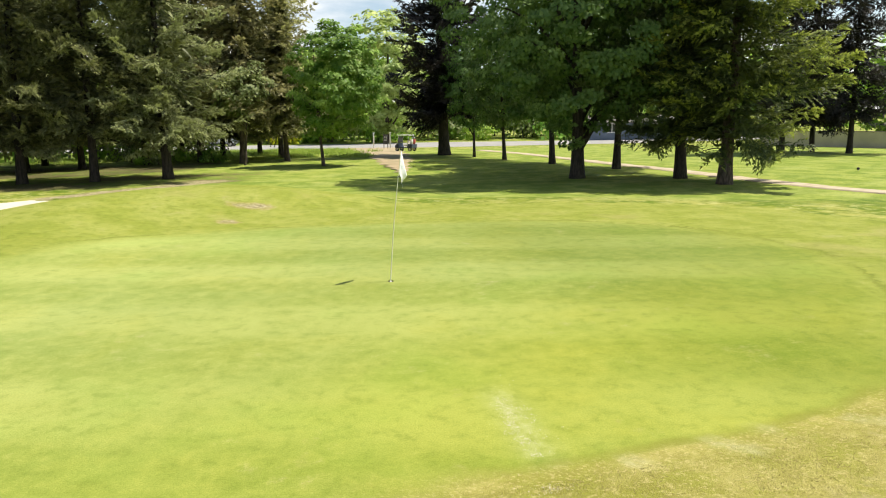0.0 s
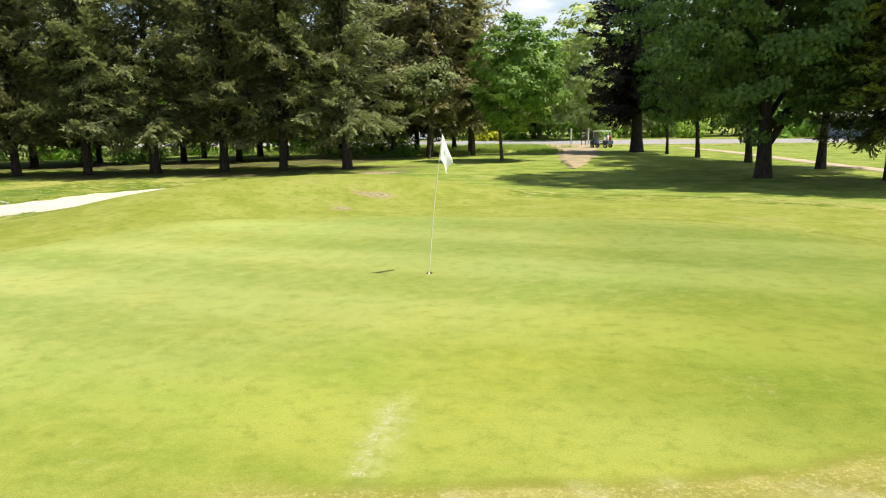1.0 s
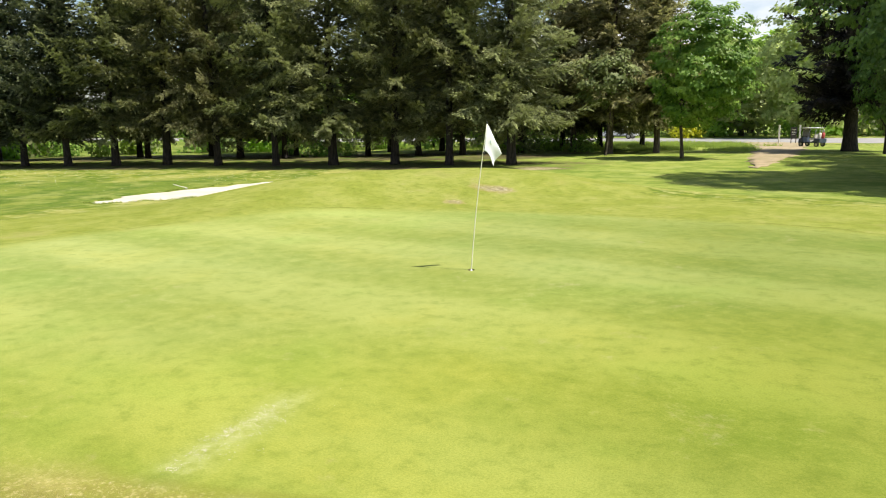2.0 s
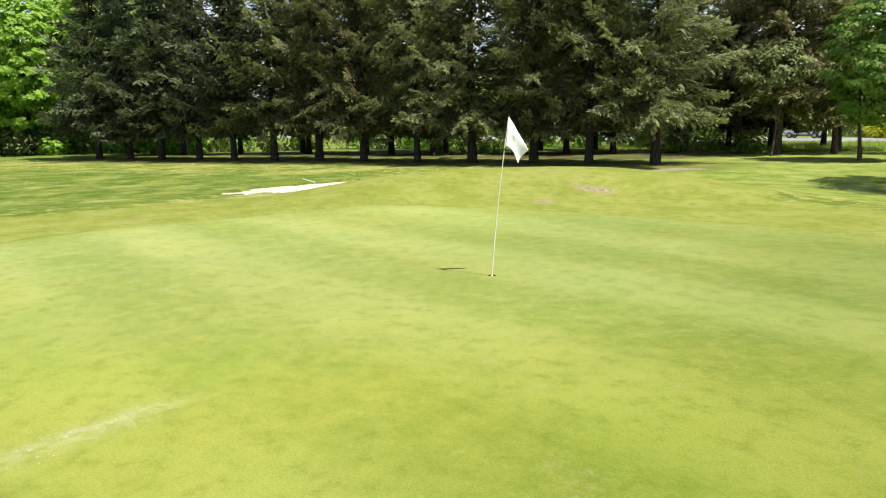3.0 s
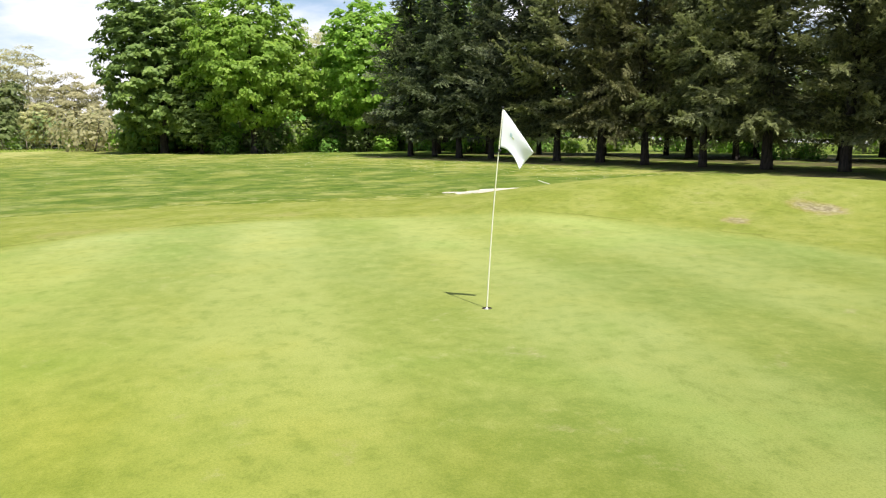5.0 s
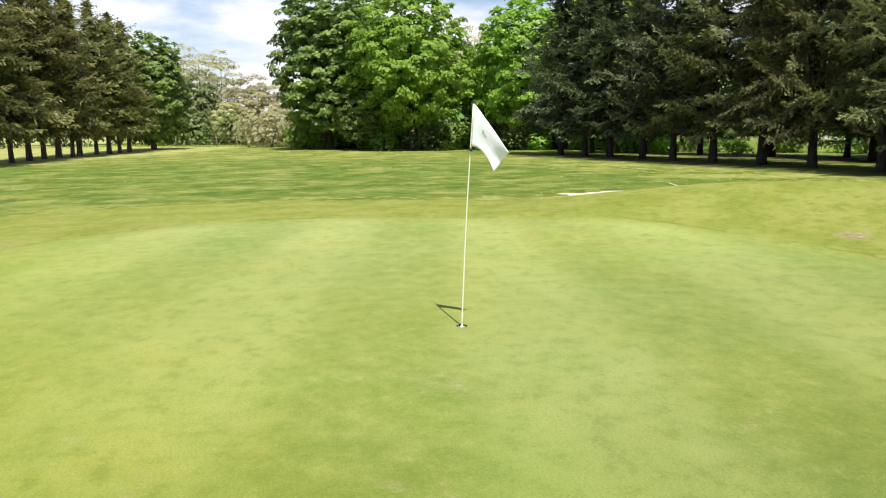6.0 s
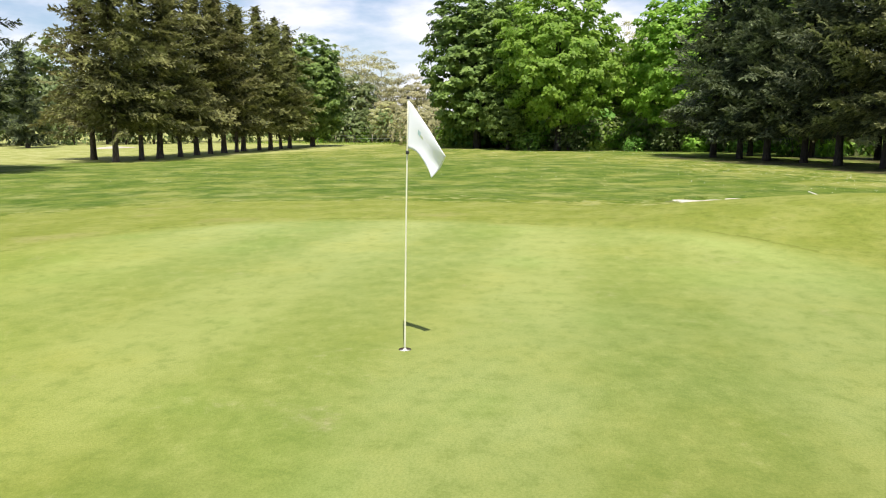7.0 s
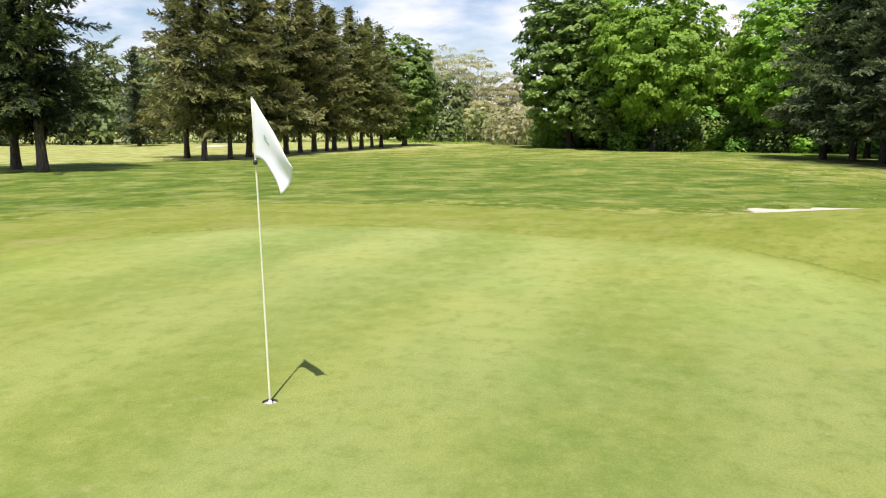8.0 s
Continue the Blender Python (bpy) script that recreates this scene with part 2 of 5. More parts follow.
    # the mown edge of the green, with a darker uncut line just outside it, fainter along the dry turf
    rim = arith(nt, "ADD", mask("rim"), arith(nt, "MULTIPLY", fray, 0.16))
    col = mixed(nt, spread(nt, rim, 0.915, 1.055, 1, 0), col, green)
    ring = arith(nt, "ABSOLUTE", arith(nt, "SUBTRACT", rim, 1.007), 0.0)
    ring = arith(nt, "MULTIPLY", spread(nt, ring, 0.001, 0.009, 1, 0), arith(nt, "MULTIPLY", spread(nt, mask("dry"), 0.1, 0.6, 1, 0.40), spread(nt, n_patch.outputs["Fac"], 0.42, 0.56, 0.10, 0.55)))
    col = mixed(nt, ring, col, (0.115, 0.142, 0.018))
    # soft dark line on the southern edge: the raised lip's shadow, painted in
    lip_shadow = spread(nt, arith(nt, "ABSOLUTE", arith(nt, "SUBTRACT", rim, 0.965), 0.0), 0.01, 0.075, 1, 0)
    col = mixed(nt, arith(nt, "MULTIPLY", lip_shadow, arith(nt, "MULTIPLY", mask("firm"), spread(nt, n_mid.outputs["Fac"], 0.40, 0.60, 0.25, 0.65))), col, (0.150, 0.160, 0.022))
    col = mixed(nt, arith(nt, "MULTIPLY", mask("dust"), spread(nt, n_rich.outputs["Fac"], 0.40, 0.62, 0.25, 1.0)), col, (0.560, 0.550, 0.370))
    col = mixed(nt, edge("litter", 0.22, 2.0), col, litter)
    col = mixed(nt, edge("soil", 0.34, 3.0), col, soil)
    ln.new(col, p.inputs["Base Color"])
    p.inputs["Roughness"].default_value = 0.85
    p.inputs["Specular IOR Level"].default_value = 0.05
    p.inputs["Sheen Weight"].default_value = 0.02
    p.inputs["Sheen Tint"].default_value = (0.8, 1.0, 0.4, 1)
    relief = arith(nt, "ADD", arith(nt, "MULTIPLY", n_tuft.outputs["Fac"], 0.7), n_fine.outputs["Fac"])
    soft = arith(nt, "SUBTRACT", 1.0, arith(nt, "MULTIPLY", mask("green"), 0.68))
    bumped(nt, p, arith(nt, "MULTIPLY", relief, soft), 0.6, 0.03)
    return m


TURF = ground_material()
SAND = surface("bunker sand", (0.57, 0.52, 0.42), (0.47, 0.43, 0.34), 0.95, 1.2, 60, 0.5, 0.01, speck=0.15)
TRACK = surface("sandy track", (0.37, 0.285, 0.18), (0.26, 0.22, 0.12), 0.95, 1.5, 25, 0.5, 0.02)
PALE_PATH = surface("gravel path", (0.46, 0.38, 0.28), (0.36, 0.30, 0.20), 0.95, 2.0, 30, 0.5, 0.02)
ASPHALT = surface("worn asphalt", (0.30, 0.29, 0.28), (0.24, 0.235, 0.23), 0.9, 0.8, 60, 0.3, 0.005, speck=0.2)
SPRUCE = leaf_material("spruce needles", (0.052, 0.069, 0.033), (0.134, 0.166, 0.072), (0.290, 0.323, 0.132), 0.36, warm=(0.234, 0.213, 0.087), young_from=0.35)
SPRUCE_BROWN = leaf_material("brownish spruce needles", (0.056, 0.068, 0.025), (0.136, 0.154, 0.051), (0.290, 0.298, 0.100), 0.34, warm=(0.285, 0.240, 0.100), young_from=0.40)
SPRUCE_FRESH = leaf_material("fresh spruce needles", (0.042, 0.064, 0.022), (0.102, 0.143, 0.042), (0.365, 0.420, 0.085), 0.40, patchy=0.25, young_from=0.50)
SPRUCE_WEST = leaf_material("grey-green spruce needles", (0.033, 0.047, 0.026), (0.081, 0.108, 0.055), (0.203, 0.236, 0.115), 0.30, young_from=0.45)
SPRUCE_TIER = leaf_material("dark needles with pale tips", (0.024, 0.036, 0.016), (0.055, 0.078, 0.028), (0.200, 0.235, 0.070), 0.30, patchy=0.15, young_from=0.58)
# paler needle tones with the look of direct sun mixed into the colour
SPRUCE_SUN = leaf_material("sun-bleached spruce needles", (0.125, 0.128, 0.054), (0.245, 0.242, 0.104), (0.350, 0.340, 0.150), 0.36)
SPRUCE_DEEP = leaf_material("ivy and dark needles", (0.044, 0.069, 0.033), (0.088, 0.125, 0.050), (0.138, 0.188, 0.062), 0.28)
FRESH_LEAF = leaf_material("young leaves", (0.100, 0.235, 0.040), (0.200, 0.380, 0.065), (0.360, 0.540, 0.120), 0.50)
WILLOW_LEAF = leaf_material("pale willow leaves", (0.250, 0.321, 0.095), (0.404, 0.475, 0.166), (0.499, 0.546, 0.214), 0.45)
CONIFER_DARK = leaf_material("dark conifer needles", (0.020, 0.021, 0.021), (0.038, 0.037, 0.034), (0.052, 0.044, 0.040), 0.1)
MAPLE_LEAF = leaf_material("fresh maple leaves", (0.187, 0.328, 0.042), (0.279, 0.443, 0.060), (0.373, 0.536, 0.087), 0.52)
LIME_LEAF = leaf_material("dark lime leaves", (0.067, 0.134, 0.034), (0.119, 0.200, 0.052), (0.161, 0.248, 0.066), 0.40)
DEEP_LEAF = leaf_material("deep green leaves", (0.112, 0.190, 0.046), (0.204, 0.306, 0.073), (0.296, 0.405, 0.098), 0.42)
PALE_LEAF = leaf_material("cream blossom and young leaves", (0.40, 0.40, 0.18), (0.54, 0.52, 0.28), (0.60, 0.57, 0.33), 0.5, patchy=0.4)
GREY_LEAF = leaf_material("grey-green leaves", (0.110, 0.155, 0.048), (0.185, 0.232, 0.080), (0.232, 0.264, 0.104), 0.4)
MEADOW = leaf_material("meadow grass", (0.221, 0.354, 0.056), (0.420, 0.519, 0.111), (0.442, 0.552, 0.111), 0.5)
BROOM = leaf_material("yellow broom blossom", (0.300, 0.330, 0.030), (0.560, 0.520, 0.040), (0.640, 0.600, 0.060), 0.45)
STRAW = leaf_material("dry grass blades", (0.280, 0.270, 0.080), (0.520, 0.440, 0.200), (0.400, 0.350, 0.130), 0.45)
BARK = bark_material("grey-brown bark", (0.050, 0.040, 0.032), (0.120, 0.095, 0.075))
BARK_DARK = bark_material("dark bark", (0.018, 0.015, 0.012), (0.046, 0.038, 0.030))
WHITE_PAINT = surface("white paint", (0.80, 0.80, 0.76), (0.74, 0.73, 0.68), 0.5, 6, 60, 0.1, 0.002, speck=0.1)
POLE_PAINT = surface("cream fibreglass", (0.78, 0.77, 0.60), (0.74, 0.73, 0.55), 0.4, 10, 80, 0.05, 0.001, speck=0.05)
LINER = surface("white plastic liner", (0.82, 0.82, 0.80), (0.72, 0.71, 0.68), 0.5, 20, 120, 0.1, 0.001)
EARTH = surface("moist earth", (0.055, 0.040, 0.028), (0.085, 0.062, 0.043), 0.95, 15, 90, 0.6, 0.006)
CLOTH = surface("white nylon cloth", (0.92, 0.94, 0.99), (0.90, 0.92, 0.98), 0.7, 5, 250, 0.1, 0.001, speck=0.05)
cloth_nodes = CLOTH.node_tree
cloth_thin = cloth_nodes.nodes.new("ShaderNodeBsdfTranslucent")
cloth_thin.inputs["Color"].default_value = (0.80, 0.84, 0.92, 1)
cloth_mix = cloth_nodes.nodes.new("ShaderNodeMixShader")
cloth_mix.inputs["Fac"].default_value = 0.16
cloth_nodes.links.new(cloth_nodes.nodes["Principled BSDF"].outputs["BSDF"], cloth_mix.inputs[1])
cloth_nodes.links.new(cloth_thin.outputs["BSDF"], cloth_mix.inputs[2])
cloth_nodes.links.new(cloth_mix.outputs["Shader"], cloth_nodes.nodes["Material Output"].inputs["Surface"])
TEAL = surface("teal print", (0.46, 0.60, 0.64), (0.42, 0.57, 0.61), 0.7, 8, 90, 0.05, 0.001)
LIMEPRINT = surface("lime print", (0.55, 0.60, 0.36), (0.50, 0.56, 0.33), 0.7, 8, 90, 0.05, 0.001)
BLACK = surface("black rubber", (0.020, 0.020, 0.021), (0.030, 0.030, 0.030), 0.8, 6, 60, 0.2, 0.003)
CAR_WHITE = surface("white car paint", (0.80, 0.81, 0.82), (0.78, 0.79, 0.80), 0.25, 1, 90, 0.02, 0.001, speck=0.05)
CART_BLUE = surface("dark blue moulded plastic", (0.030, 0.045, 0.085), (0.045, 0.06, 0.10), 0.4, 3, 60, 0.05, 0.002)
CART_SEAT = surface("pale vinyl", (0.62, 0.60, 0.55), (0.55, 0.53, 0.49), 0.6, 6, 60, 0.1, 0.002)
BAG_RED = surface("red nylon", (0.42, 0.06, 0.05), (0.35, 0.05, 0.05), 0.7, 6, 60, 0.1, 0.002)
STEEL = surface("brushed steel", (0.55, 0.55, 0.56), (0.48, 0.48, 0.49), 0.35, 8, 90, 0.05, 0.001, metal=1.0)
GLASS_DARK = surface("tinted glass", (0.025, 0.030, 0.034), (0.03, 0.035, 0.04), 0.08, 2, 50, 0.0, 0.001)
RED_LENS = surface("red lamp lens", (0.45, 0.02, 0.02), (0.4, 0.02, 0.02), 0.2, 5, 50, 0.05, 0.001)
RENDER_BEIGE = surface("beige render", (0.55, 0.49, 0.40), (0.47, 0.42, 0.34), 0.9, 0.7, 25, 0.3, 0.01)
PANEL_BLUE = surface("blue-grey cladding", (0.17, 0.21, 0.27), (0.14, 0.18, 0.23), 0.6, 0.5, 25, 0.1, 0.005)
ROOF_TILE = surface("weathered grey roof tiles", (0.17, 0.155, 0.14), (0.13, 0.12, 0.11), 0.85, 1.5, 30, 0.5, 0.02)
WOOD_GREY = surface("weathered wood", (0.27, 0.23, 0.18), (0.20, 0.17, 0.135), 0.85, 3, 40, 0.4, 0.006)
BOARD_DARK = surface("dark board", (0.040, 0.042, 0.040), (0.055, 0.055, 0.05), 0.6, 4, 40, 0.1, 0.003)
PETAL = surface("white petals", (0.82, 0.82, 0.78), (0.75, 0.74, 0.68), 0.8, 9, 80, 0.05, 0.001)

# ---- builders ----


def part(name, data, material, parent=None, label=""):
    """Links a bmesh or a mesh as one mesh object under a thing or under a part."""
    if isinstance(data, bmesh.types.BMesh):
        mesh = bpy.data.meshes.new(name)
        data.to_mesh(mesh)
        data.free()
    else:
        mesh = data
    if not mesh.materials:
        mesh.materials.append(material)
    ob = new(name, mesh)
    ob.parent = parent
    return tagged(ob, label)


def polygons(name, verts, faces):
    """A mesh from arrays of corners and of faces that all have the same number of corners."""
    mesh = bpy.data.meshes.new(name)
    mesh.vertices.add(len(verts))
    mesh.vertices.foreach_set("co", np.asarray(verts, np.float32).ravel())
    n, k = np.shape(faces)
    mesh.loops.add(k * n)
    mesh.loops.foreach_set("vertex_index", np.asarray(faces, np.int32).ravel())
    mesh.polygons.add(n)
    mesh.polygons.foreach_set("loop_start", np.arange(0, k * n, k, dtype=np.int32))
    mesh.update(calc_edges=True)
    mesh.validate()
    return mesh


def blades(name, base, way, side, length, width):
    """Leaves or needle sprays: one small lozenge for each row."""
    length, width = np.asarray(length)[:, None], np.asarray(width)[:, None]
    way = way / np.linalg.norm(way, axis=1, keepdims=True)
    side = side - way * (side * way).sum(1, keepdims=True)
    side = side / (np.linalg.norm(side, axis=1, keepdims=True) + 1e-9)
    mid = base + way * length * 0.45
    v = np.stack([base, mid + side * width / 2, base + way * length, mid - side * width / 2], 1).reshape(-1, 3)
    return polygons(name, v, np.arange(len(v)).reshape(-1, 4))


def needles(name, base, way, side, length, width, young=None):
    """Needle sprays: one slim triangle for each row."""
    length, width = np.asarray(length)[:, None], np.asarray(width)[:, None]
    way = way / np.linalg.norm(way, axis=1, keepdims=True)
    side = side - way * (side * way).sum(1, keepdims=True)
    side = side / (np.linalg.norm(side, axis=1, keepdims=True) + 1e-9)
    v = np.stack([base - side * width / 2, base + side * width / 2, base + way * length], 1).reshape(-1, 3)
    mesh = polygons(name, v, np.arange(len(v)).reshape(-1, 3))
    if young is not None:
        mesh.attributes.new("young", "FLOAT", "FACE").data.foreach_set("value", np.asarray(young, np.float32))
    return mesh


def box(bm, lo, hi, bevel=0.0):
    c = [(a + b) / 2 for a, b in zip(lo, hi)]
    s = [b - a for a, b in zip(lo, hi)]
    made = bmesh.ops.create_cube(bm, size=1, matrix=Matrix.LocRotScale(c, None, s))["verts"]
    if bevel:
        edges = list({e for v in made for e in v.link_edges})
        bmesh.ops.bevel(bm, geom=edges, offset=bevel, segments=2, affect="EDGES", profile=0.6)
    return bm


def one_box(lo, hi, bevel=0.0):
    return box(bmesh.new(), lo, hi, bevel)


def tube(points, radii, sides=10, wave=0.0, seed=0):
    """A closed tube along points, with a radius at each."""
    rng = np.random.default_rng(seed)
    bm = bmesh.new()
    rings = []
    lobes = rng.uniform(0, 6.28, 3)
    for i, (p, r) in enumerate(zip(points, radii)):
        p = Vector(p)
        a = Vector(points[max(i - 1, 0)])
        b = Vector(points[min(i + 1, len(points) - 1)])
        d = (b - a).normalized()
        u = d.cross(Vector((0.31, 0.95, 0.02))).normalized()
        w = d.cross(u)
        ring = []
        for k in range(sides):
            t = 2 * math.pi * k / sides
            rr = r * (1 + wave * (math.sin(2 * t + lobes[0]) + 0.7 * math.sin(3 * t + lobes[1] + i * 0.2)))
            ring.append(bm.verts.new(p + (u * math.cos(t) + w * math.sin(t)) * rr))
        rings.append(ring)
    for r0, r1 in zip(rings, rings[1:]):
        for k in range(sides):
            bm.faces.new((r0[k], r0[(k + 1) % sides], r1[(k + 1) % sides], r1[k]))
    bm.faces.new(rings[0][::-1])
    bm.faces.new(rings[-1])
    bmesh.ops.recalc_face_normals(bm, faces=bm.faces)
    for f in bm.faces:
        f.smooth = True
    return bm


# ---- ground ----
GREEN_C = (-0.9, 0.3)
# worn patches: x, y, half widths, strength
WORN = [(-4.40, 8.50, 0.50, 0.30, 1.1), (-3.98, 8.66, 0.34, 0.24, 1.0), (-4.42, 6.84, 0.36, 0.24, 1.0), (1.45, -6.95, 0.16, 0.10, 0.9)]
# small pale tufts of dead grass along the dry edge
PALE_SPOTS = [(2.88, -6.16), (4.30, -5.84), (2.13, -6.47), (3.45, -6.02), (3.05, -6.30), (4.55, -5.95)]
# the bunker bulges on its far side (3.7 m) and is shallow towards the mound (1.7 m)
BUNKER_C, BUNKER_A, BUNKER_B, BUNKER_TURN = (-14.6, 11.0), (3.7, 1.7), 6.5, radians(-11.4)


def smooth(v, lo, hi):
    t = np.clip((v - lo) / (hi - lo), 0, 1)
    return t * t * (3 - 2 * t)


def bunker_at(x, y):
    """Below 1 inside the bunker."""
    dx, dy = x - BUNKER_C[0], y - BUNKER_C[1]
    u = dx * math.cos(BUNKER_TURN) + dy * math.sin(BUNKER_TURN)
    v = -dx * math.sin(BUNKER_TURN) + dy * math.cos(BUNKER_TURN)
    wide = np.where(u < 0, *BUNKER_A)
    a = np.arctan2(v / BUNKER_B, u / wide)
    return np.hypot(u / wide, v / BUNKER_B) / (1 + 0.04 * np.sin(3 * a + 0.6) + 0.03 * np.sin(7 * a) + 0.025 * np.sin(13 * a + 1) + 0.02 * np.sin(29 * a))


def green_at(x, y):
    """Below 1 on the putting green, whose outline is a lobed round."""
    dx, dy = x - GREEN_C[0], y - GREEN_C[1]
    a = np.arctan2(dy, dx)
    edge = 7.67 + 0.40 * np.cos(1 * a) - 0.57 * np.sin(1 * a) + 0.64 * np.cos(2 * a) + 0.70 * np.sin(2 * a) + 0.18 * np.cos(3 * a) + 0.07 * np.sin(3 * a) - 0.17 * np.cos(4 * a) + 0.14 * np.sin(4 * a)
    edge = edge + 0.45 * np.exp(-(((a + 0.76) / 0.28) ** 2))
    return np.hypot(dx, dy) / edge


def land(x, y):
    """Height of the land without the bunker's hollow."""
    x, y = np.asarray(x, float), np.asarray(y, float)
    r = np.hypot(x + 0.5, y)
    z = -0.32 * smooth(r, 8, 20) - 0.18 * smooth(r, 35, 70)
    for tall, cx, cy, a, b, turn in ((0.75, -6.61, 10.67, 5.02, 3.17, 0.63), (0.36, -9.34, 5.51, 2.65, 3.04, 0.33)):
        u = (x - cx) * math.cos(turn) + (y - cy) * math.sin(turn)
        v = (y - cy) * math.cos(turn) - (x - cx) * math.sin(turn)
        z = z + tall * np.exp(-(np.abs(u / a) ** 2.6 + np.abs(v / b) ** 2.6))
    z = z + 0.035 * np.sin(x * 0.21 + 1) * np.sin(y * 0.17) * smooth(r, 10, 25)
    return z + 0.018 * smooth(green_at(x, y), 0.995, 1.02)


def height(x, y):
    return land(x, y) - 0.34 * (1 - smooth(bunker_at(x, y), 0.86, 1.03))


def build_ground():
    sides = 420
    radii = [0.054, 0.058, 0.075, 0.1, 0.15, 0.22, 0.32, 0.45, 0.62, 0.82, 1.05]
    while radii[-1] < 11:
        radii.append(radii[-1] + 0.20)
    while radii[-1] < 26:
        radii.append(radii[-1] + 0.24)
    while radii[-1] < 1800:
        radii.append(radii[-1] * 1.05 + 0.1)
    r = np.array(radii)[:, None]
    a = np.linspace(0, 2 * math.pi, sides, endpoint=False)[None]
    x, y = r * np.cos(a), r * np.sin(a)
    z = height(x, y)
    n = len(radii)
    i = np.arange(n - 1)[:, None] * sides
    k = np.arange(sides)[None]
    k2 = (k + 1) % sides
    faces = np.stack([i + k, i + sides + k, i + sides + k2, i + k2], -1).reshape(-1, 4)
    mesh = polygons("ground", np.stack([x, y, z], -1).reshape(-1, 3), faces)
    mesh.polygons.foreach_set("use_smooth", np.ones(len(faces), bool))
    x, y = x.ravel(), y.ravel()
    g = green_at(x, y)
    wob = 0.5 * np.sin(x * 0.7 + 1.3 * np.sin(y * 0.6)) + 0.5 * np.sin(y * 0.9 + 1.1 * np.sin(x * 0.45 + 2))

    def store(name, values):
        mesh.attributes.new(name, "FLOAT", "POINT").data.foreach_set("value", np.asarray(values, np.float32))

    store("green", 1 - smooth(g, 0.985, 1.015))
    # in the south the green ends in a firm line against dry turf
    firm = smooth(x, 0.4, 1.6) * (1 - smooth(y, -5.4, -4.4)) * (1 - smooth(x, 4.6, 6.2))
    store("rim", np.clip(g * (1 - firm) + firm * (0.985 + 5 * (g - 0.972)), 0, 3))
    store("firm", firm)
    store("yellow", smooth(x - 1.4 * y + 1.2 * wob, 0.5, 9))
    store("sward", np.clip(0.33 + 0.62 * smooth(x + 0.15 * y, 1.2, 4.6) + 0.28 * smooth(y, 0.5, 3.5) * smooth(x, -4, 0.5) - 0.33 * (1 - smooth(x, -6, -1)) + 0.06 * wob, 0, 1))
    mound = np.exp(-(((x + 6.2) / 6.5) ** 2 + ((y - 10.6) / 4.4) ** 2))
    store("fringe", np.maximum(1 - smooth(g + 0.08 * wob, 1.45, 1.95), smooth(mound, 0.3, 0.6)))
    far_out = np.hypot(x, y)
    store("hay", smooth(far_out + 3 * wob, 42, 54) * (1 - smooth(y + 0.12 * x, -36, -26)))
    store("park", smooth(y + 0.15 * x + 0.8 * wob, 12.5, 15.5) * smooth(x + 0.35 * y, -6, 0) * (1 - smooth(y, 58, 66)))
    belt_along = (y - 26.7) - 0.345 * (x + 12.7)
    wood = smooth(y + 0.25 * x, 12, 17) * (1 - smooth(np.hypot(x - 5, y - 22), 14, 22))
    # the belt term darkens the grass below the spruces as painted shade
    store("lush", np.clip(np.maximum(smooth(far_out + 1.2 * wob, 14, 18) * (1 - smooth(far_out + 4 * wob, 40, 58)) * (1 - smooth(belt_along + 1.5 * wob, -13, -9)) * (1 - smooth(y + 0.4 * x, 4, 12) * smooth(x, -16, -10)) * 0.85, np.maximum(0.9 * wood, smooth(belt_along, -5.5, -3.5) * (1 - smooth(x, -9.5, -6.5)) * 0.9)), 0, 1))
    south = (1 - smooth(np.hypot((x - 3.6) / 1.5, y + 7.6), 1.9, 3.6)) * smooth(x, -1.6, 1.0)
    worn = sum(k * np.exp(-(((x - a) / p) ** 2 + ((y - b) / q) ** 2)) for a, b, p, q, k in WORN)
    store("dry", np.maximum(south, 1.25 * worn))
    # soil under the spruce belt: a strip along its front row
    belt = smooth(belt_along, -6.2, -3.2) * (1 - smooth(belt_along, 2.2, 4.5)) * (1 - smooth(x, -9.5, -6.5)) * smooth(x, -62, -50)
    back = smooth(belt_along, 3.5, 6) * (1 - smooth(belt_along, 15, 21)) * (1 - smooth(x, -15, -11)) * smooth(x, -66, -56)
    t = np.clip(((x + 14.4) * 5.2 + (y - 17.8) * 7.3) / (5.2**2 + 7.3**2), 0, 1)
    strip = np.exp(-((np.hypot(x + 14.4 - 5.2 * t, y - 17.8 - 7.3 * t) / 0.60) ** 2))
    store("soil", np.clip(1.25 * strip + 0.72 * worn, 0, 1))
    q = np.clip(((x - 1.25) * 0.2 - (y + 5.05) * 1.3) / (0.2**2 + 1.3**2), 0, 1)
    pale_spots = sum(np.exp(-(((x - a) / 0.10) ** 2 + ((y - b) / 0.08) ** 2)) for a, b in PALE_SPOTS)
    store("dust", 0.48 * pale_spots + 0.22 * np.exp(-((np.hypot(x - 1.25 - 0.2 * q, y + 5.05 + 1.3 * q) / 0.14) ** 2)))
    # litter below the belt and behind it, with the shade there in its colour
    store("litter", np.clip(belt * 0.56 + back * 0.60 + 0.16 * wob * (belt + back), 0, 1))
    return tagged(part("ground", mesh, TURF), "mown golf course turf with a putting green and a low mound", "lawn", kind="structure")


build_ground()


